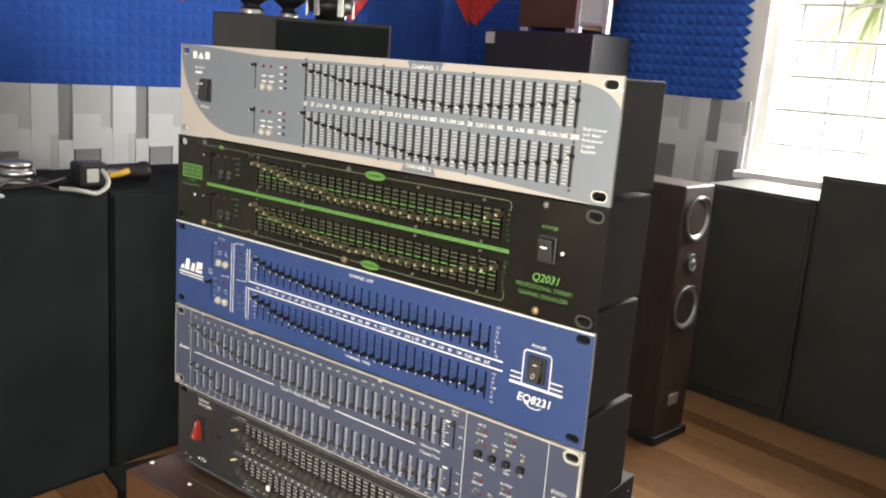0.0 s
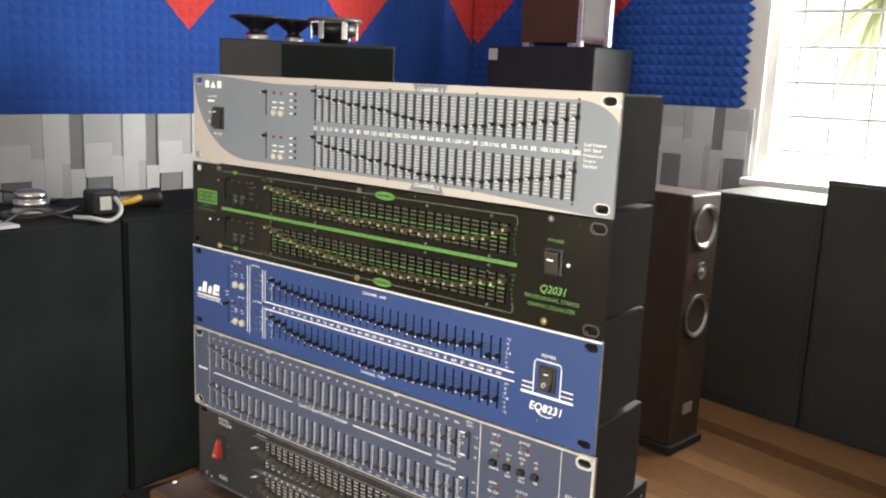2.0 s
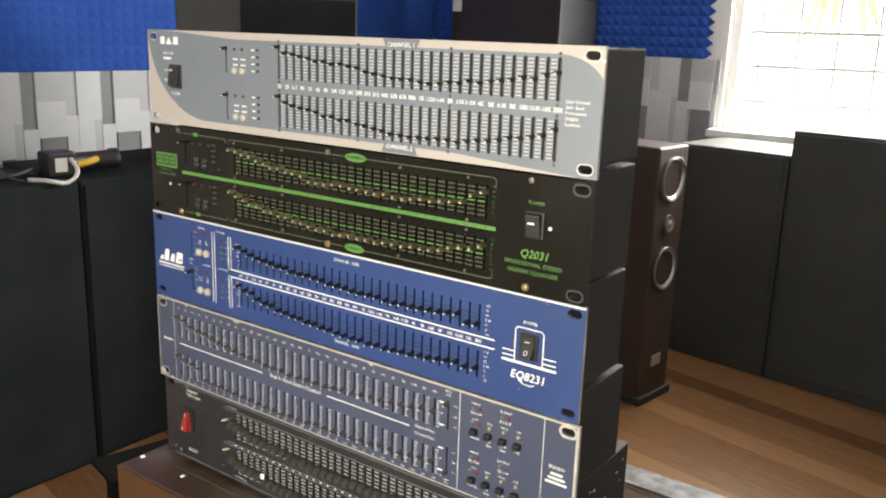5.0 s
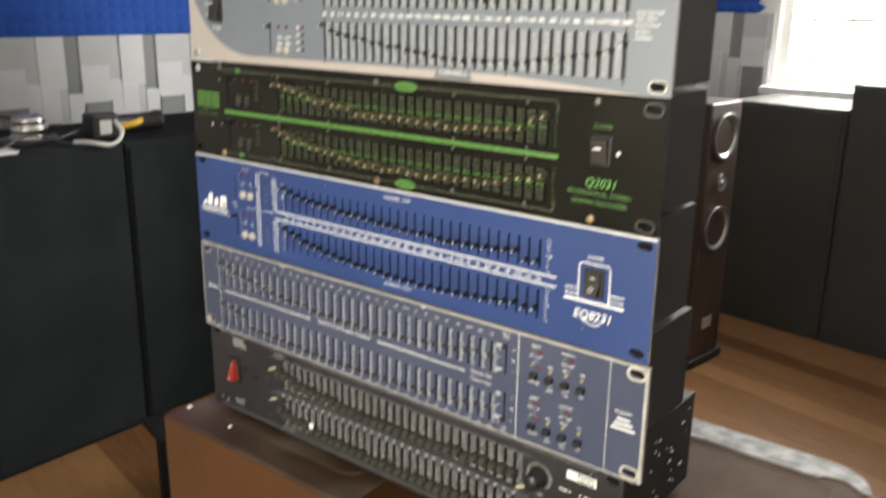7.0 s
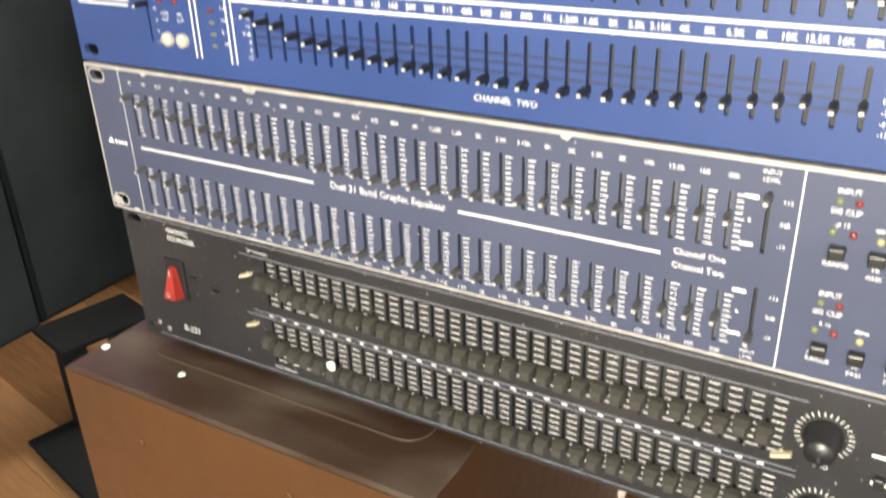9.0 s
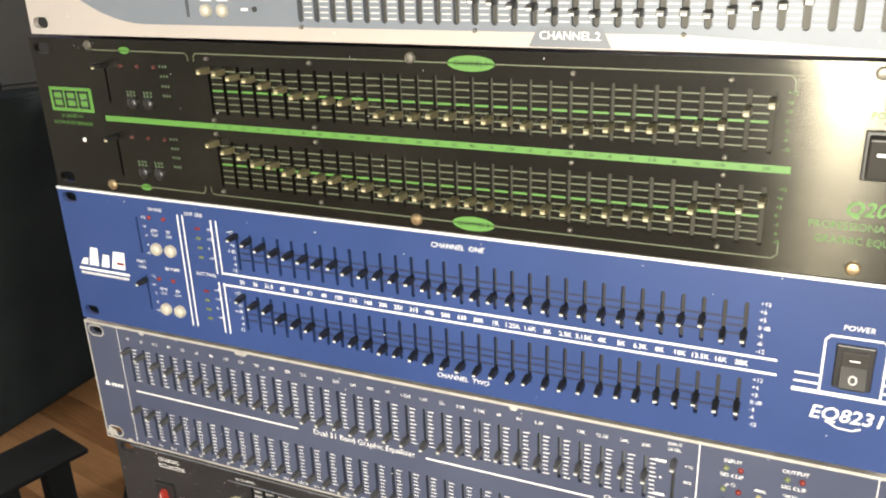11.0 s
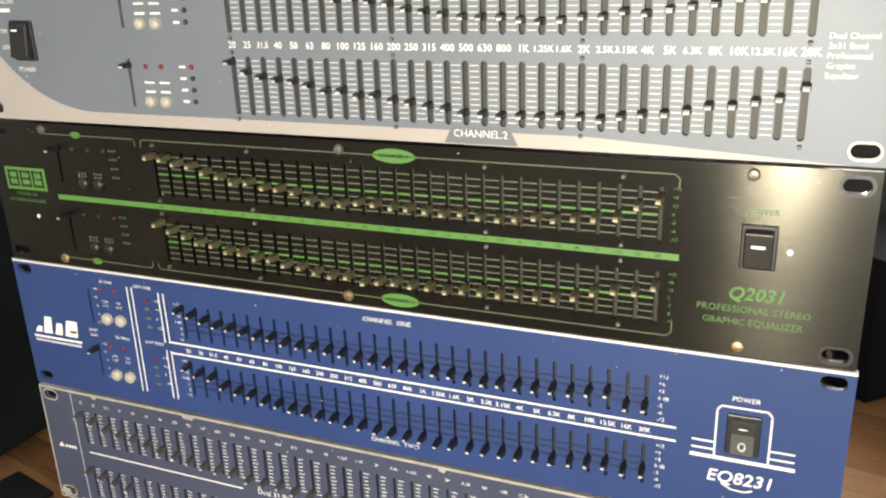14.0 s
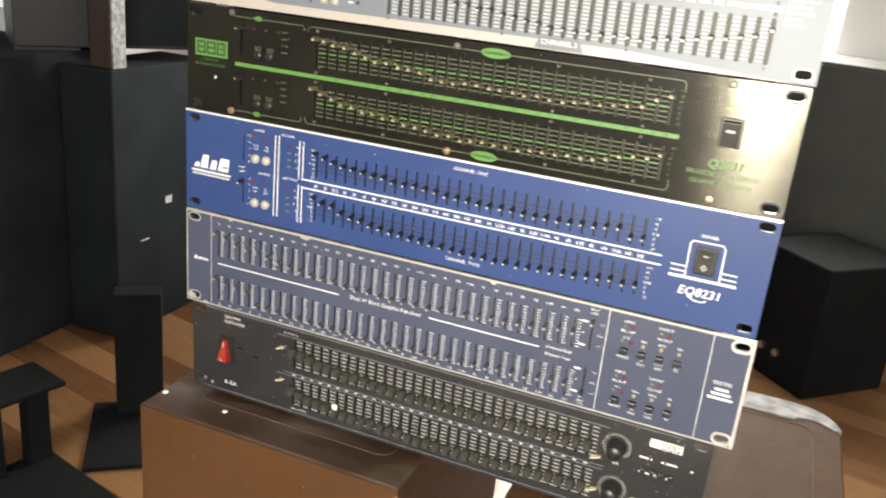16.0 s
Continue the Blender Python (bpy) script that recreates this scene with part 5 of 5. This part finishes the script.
def basket_driver(m, label, r):
    """A driver with an open cup-shaped basket on straps."""
    top = thing("loose_driver", m, label, "speaker driver", "loose drivers")
    bm = lathe(bmesh.new(), [(0, 0), (r * 0.52, 0), (r * 0.54, 0.020), (r * 0.60, 0.022), (r * 0.78, 0.030), (r * 0.86, 0.064), (r * 0.80, 0.064), (0, 0.045)], n=32)
    part("cone_body", bm, PLASTIC, top, smooth=True)
    bm = lathe(bmesh.new(), [(r * 0.84, 0.070), (r, 0.070), (r * 1.01, 0.076), (r * 0.97, 0.082), (r * 0.84, 0.080), (r * 0.84, 0.070)], n=36)
    part("rim", bm, WOOFER_RIM, top, "dull grey rim", True)
    for k in range(6):
        bm = bmesh.new()
        box(bm, r * 0.80, r * 0.86, -0.010, 0.010, 0.014, 0.071, 0, 0.001)
        strap = part("strap", bm, SILVER, top, "bare steel strap")
        strap.matrix_basis = pose(0, 0, 0, 0, 0, k * 60 - 20)
    return top


def loose_driver(m, label, r=0.085):
    top = thing("loose_driver", m, label, "speaker driver", "loose drivers")
    bm = lathe(bmesh.new(), [(r * 0.42, 0), (r * 0.42, 0.022), (r * 0.30, 0.024), (r * 0.32, 0.034), (r * 0.9, 0.066), (r, 0.066), (r, 0.074), (r * 0.88, 0.076), (r * 0.5, 0.055), (0, 0.05)], n=32)
    part("basket", bm, PLASTIC, top, smooth=True)
    bm = lathe(bmesh.new(), [(r * 0.45, 0.003), (r * 0.46, 0.010), (r * 0.45, 0.017), (r * 0.43, 0.017), (r * 0.43, 0.003)], n=32)
    part("magnet_ring", bm, SILVER, top, "bare steel magnet ring", True)
    return top


loose_driver(pose(-1.49, 1.32, 0.5485), "black cone driver lying on the speaker")
basket_driver(pose(-1.345, 1.525, 0.5485), "dark driver with an open steel basket on the speaker", 0.090)
loose_driver(pose(-1.49, 1.476, 0.5485), "black cone driver lying beside another", 0.070)

# clutter on the cabinets: driver with chrome magnet, torch, cables, papers
TOPZ = FLOOR + 0.832
drv = thing("loose_driver", pose(-1.60, 0.614, TOPZ), "small driver with a shiny chrome magnet on the cabinet", "speaker driver", "loose drivers")
bm = lathe(bmesh.new(), [(0.050, 0), (0.050, 0.016), (0.042, 0.019), (0.042, 0.024), (0.047, 0.027), (0.047, 0.040), (0.038, 0.043), (0.038, 0.048), (0.042, 0.051), (0.042, 0.062), (0.030, 0.068), (0, 0.070)], n=32)
part("magnet", bm, CHROME, drv, "stepped chrome magnet", True)
bm = lathe(bmesh.new(), [(0.075, 0), (0.078, 0.006), (0.06, 0.010), (0.05, 0.010)], n=32)
part("basket", bm, PLASTIC, drv, smooth=True)
torch = thing("torch", pose(-1.50, 0.755, TOPZ + 0.034, 0, 0, 86), "black battery torch with yellow trigger on the cabinet", "torch")
bm = lathe(bmesh.new(), [(0, 0.0), (0.026, 0.002), (0.03, 0.01), (0.03, 0.045), (0.027, 0.05), (0.027, 0.16), (0.031, 0.168), (0.031, 0.185), (0.02, 0.19), (0, 0.19)], Matrix.Rotation(radians(90), 4, "Y"), 22)
part("barrel", bm, PLASTIC, torch, smooth=True)
part("battery_block", boxed(-0.03, 0.05, -0.034, 0.034, -0.034, 0.036, 0.008), PLASTIC, torch)
part("label_plate", boxed(-0.012, 0.022, -0.0365, -0.034, -0.018, 0.02, 0.001), LIGHT_GREY, torch, "pale square label")
bm = bmesh.new()
tube(bm, curve_points([(0.052, -0.034, -0.002), (0.085, -0.038, 0.004), (0.11, -0.033, 0.01)]), 0.009, 10)
part("trigger", bm, YELLOW, torch, "yellow trigger", True)
for keys, rad, mat, label in (
    ([(-1.45, 0.655, 0.008), (-1.405, 0.672, 0.010), (-1.388, 0.690, 0.006), (-1.385, 0.720, 0.000), (-1.386, 0.748, 0.012), (-1.395, 0.762, 0.032), (-1.43, 0.765, 0.055)], 0.006, LIGHT_GREY, "pale looped cable hanging over the edge"),
    ([(-1.60, 0.30, 0.01), (-1.55, 0.42, 0.05), (-1.50, 0.52, 0.012), (-1.47, 0.62, 0.02), (-1.50, 0.70, 0.03)], 0.005, CABLE, "black tangled cable on the cabinet"),
    ([(-1.75, 0.32, 0.01), (-1.68, 0.42, 0.07), (-1.66, 0.58, 0.06), (-1.58, 0.66, 0.02), (-1.52, 0.72, 0.01)], 0.004, CABLE, "black tangled cable on the cabinet"),
    ([(-1.52, 0.35, 0.006), (-1.46, 0.45, 0.006), (-1.50, 0.56, 0.03), (-1.44, 0.64, 0.006)], 0.004, CABLE, "black tangled cable on the cabinet"),
    ([(-1.80, 0.34, 0.006), (-1.80, 0.55, 0.006), (-1.78, 0.80, 0.006)], 0.005, CABLE, "thin dark rod lying behind the clutter"),
):
    ob = link("cable", tube(bmesh.new(), [Vector(p) + Vector((0, 0, TOPZ)) for p in curve_points(keys)], rad), mat, smooth=True)
    tagged(ob, label, "cable")
bm = bmesh.new()
box(bm, -1.49, -1.41, 0.43, 0.49, TOPZ + 0.001, TOPZ + 0.010, 0, 0.003)
tagged(link("paper_scrap", bm, TILE_LIGHT), "pale scrap of paper on the cabinet", "paper")

# ---- right side: tower speaker, dark cabinets, floor box ----
tower = thing("tower_speaker", pose(-0.325, 2.17, FLOOR, 0, 0, -8), "dark walnut tower speaker with two woofers", "speaker")
TD, TW, TH = 0.32, 0.190, 0.908
bm = bmesh.new()
box(bm, -TD, 0, 0, TW, 0.03, TH, 0, 0.006)
part("cabinet_body", bm, WALNUT, tower)
part("plinth", boxed(-TD - 0.01, 0.012, -0.012, TW + 0.012, 0, 0.03, 0.004), BLACK_LACQUER, tower)
for z, r, lab in ((0.797, 0.076, ""), (0.486, 0.076, ""), (0.644, 0.030, "small tweeter")):
    m = Matrix.Translation((0.001, TW / 2, z)) @ Matrix.Rotation(radians(90), 4, "Y")
    bm = lathe(bmesh.new(), [(r, 0), (r * 1.02, 0.006), (r * 0.97, 0.009), (r * 0.94, 0.004)], m, 32)
    drv = part("woofer" if r > 0.05 else "tweeter", bm, WOOFER_RIM, tower, lab, True)
    bm = lathe(bmesh.new(), [(r * 0.94, 0.004), (r * 0.90, 0.007), (r * 0.85, 0.003), (r * 0.34, -0.030 if r > 0.05 else 0.006), (r * 0.26, -0.018 if r > 0.05 else 0.010), (0, -0.010 if r > 0.05 else 0.012)], m, 32)
    part("cone", bm, CONE, drv, "silver cone", True)
part("badge", boxed(0.001, 0.004, TW / 2 - 0.03, TW / 2 + 0.03, 0.13, 0.17, 0.001), SILVER, tower, "small metal badge")


def dark_cabinet(s, w, h, label):
    """One of a row of cabinets that stands a little askew to the wall: s along the row, w wide."""
    a = radians(-8)
    top = thing("dark_cabinet", pose(-0.50 + s * math.cos(a), 2.80 + s * math.sin(a), FLOOR, 0, 0, -8), label, "cabinet", "dark cabinets under the window")
    part("cabinet_body", boxed(0, w, 0, 0.38, 0, h, 0.005), CABINET_DARK, top)
    part("front_panel", boxed(0.015, w - 0.015, -0.006, -0.0005, 0.04, h - 0.012, 0.002), CABINET_DARK, top)
    return top


dark_cabinet(0.0, 0.445, 0.860, "low black cabinet below the window")
dark_cabinet(0.45, 1.70, 0.952, "taller wide black cabinet below the window")
fb = thing("floor_speaker", pose(0.703, 2.00, FLOOR, 0, 0, 45), "small black speaker box standing on the floor", "speaker")
part("cabinet_body", boxed(0, 0.34, 0, 0.30, 0, 0.425, 0.008), STAND_BLACK, fb)
for y in (0.13, 0.19):
    bm = lathe(bmesh.new(), [(0.012, 0), (0.012, 0.012), (0, 0.014)], Matrix.Translation((0.0, y, 0.10)) @ Matrix.Rotation(radians(-90), 4, "Y"), 14)
    part("terminal", bm, STEEL, fb)

# speaker boxes against the back wall, one with a small radio-like box on top
top = thing("black_speaker", pose(-1.72, 2.86, FLOOR), "tall black speaker against the foam wall", "speaker")
part("cabinet_body", boxed(0.05, 0.62, 0, 0.36, 0, 1.415, 0.005), BLACK_LACQUER, top)
part("label_plate", boxed(0.055, 0.105, -0.003, 0, 1.352, 1.404, 0.001), LIGHT_GREY, top, "pale square label")
top = thing("wooden_box_speaker", pose(-1.505, 2.88, FLOOR + 1.4155), "brown wooden box speaker with a pale frame on feet", "speaker")
part("cabinet_body", boxed(0, 0.32, 0, 0.24, 0.018, 0.42, 0.004), BROWN_WOOD, top)
bm = bmesh.new()
for a, b, c, d in ((0.30, 0.325, 0.0, 0.44), (0.435, 0.46, 0.0, 0.44), (0.325, 0.435, 0.03, 0.05), (0.325, 0.435, 0.42, 0.44)):
    box(bm, a, b, -0.01, 0.02, c, d, 0, 0.003)
part("side_frame", bm, SILVER, top, "pale metal frame")
part("side_panel", boxed(0.325, 0.435, 0.005, 0.015, 0.05, 0.42), TILE_LIGHT, top, "pale inset panel")
for x in (0.01, 0.25):
    part("foot", boxed(x, x + 0.04, 0.0, 0.04, 0, 0.018, 0.003), SILVER, top)

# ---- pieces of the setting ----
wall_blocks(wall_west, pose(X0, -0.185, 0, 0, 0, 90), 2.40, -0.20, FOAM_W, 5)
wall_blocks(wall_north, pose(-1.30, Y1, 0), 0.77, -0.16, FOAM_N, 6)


def cut(poly, nx, ny, c):
    """The part of a flat polygon with nx * x + ny * y <= c."""
    out = []
    for (ax, ay), (bx, by) in zip(poly, poly[1:] + poly[:1]):
        u, v = nx * ax + ny * ay - c, nx * bx + ny * by - c
        if u <= 0:
            out.append((ax, ay))
        if u * v < 0:
            out.append((ax + (bx - ax) * u / (u - v), ay + (by - ay) * u / (u - v)))
    return out


# boards laid a little askew to the walls, trimmed along them
bw, lean = 0.098, radians(-12)
ux, uy = math.cos(lean), math.sin(lean)
for j in range(-42, 48):
    lo, hi = j * bw, (j + 1) * bw - 0.0007
    poly = [(ux * s - uy * q, uy * s + ux * q) for s, q in ((-6, lo), (6, lo), (6, hi), (-6, hi))]
    for nx, ny, c in ((-1, 0, -X0), (1, 0, X1), (0, -1, -Y0), (0, 1, Y1)):
        poly = cut(poly, nx, ny, c)
    if len(poly) < 3:
        continue
    bm = bmesh.new()
    below = [bm.verts.new((x, y, FLOOR - 0.012)) for x, y in poly]
    above = [bm.verts.new((x, y, FLOOR)) for x, y in poly]
    bm.faces.new(above)
    bm.faces.new(below[::-1])
    for k in range(len(poly)):
        w = (k + 1) % len(poly)
        bm.faces.new([below[k], below[w], above[w], above[k]])
    link("floor_board", bm, FLOOR_WOOD, floor)

for ob in list(scene.objects):
    if ob.name.split(".")[0] in ("scale_print", "lettering", "printed_line", "dial_print", "green_print", "dust_specks"):
        ob["kind"] = "stuff"
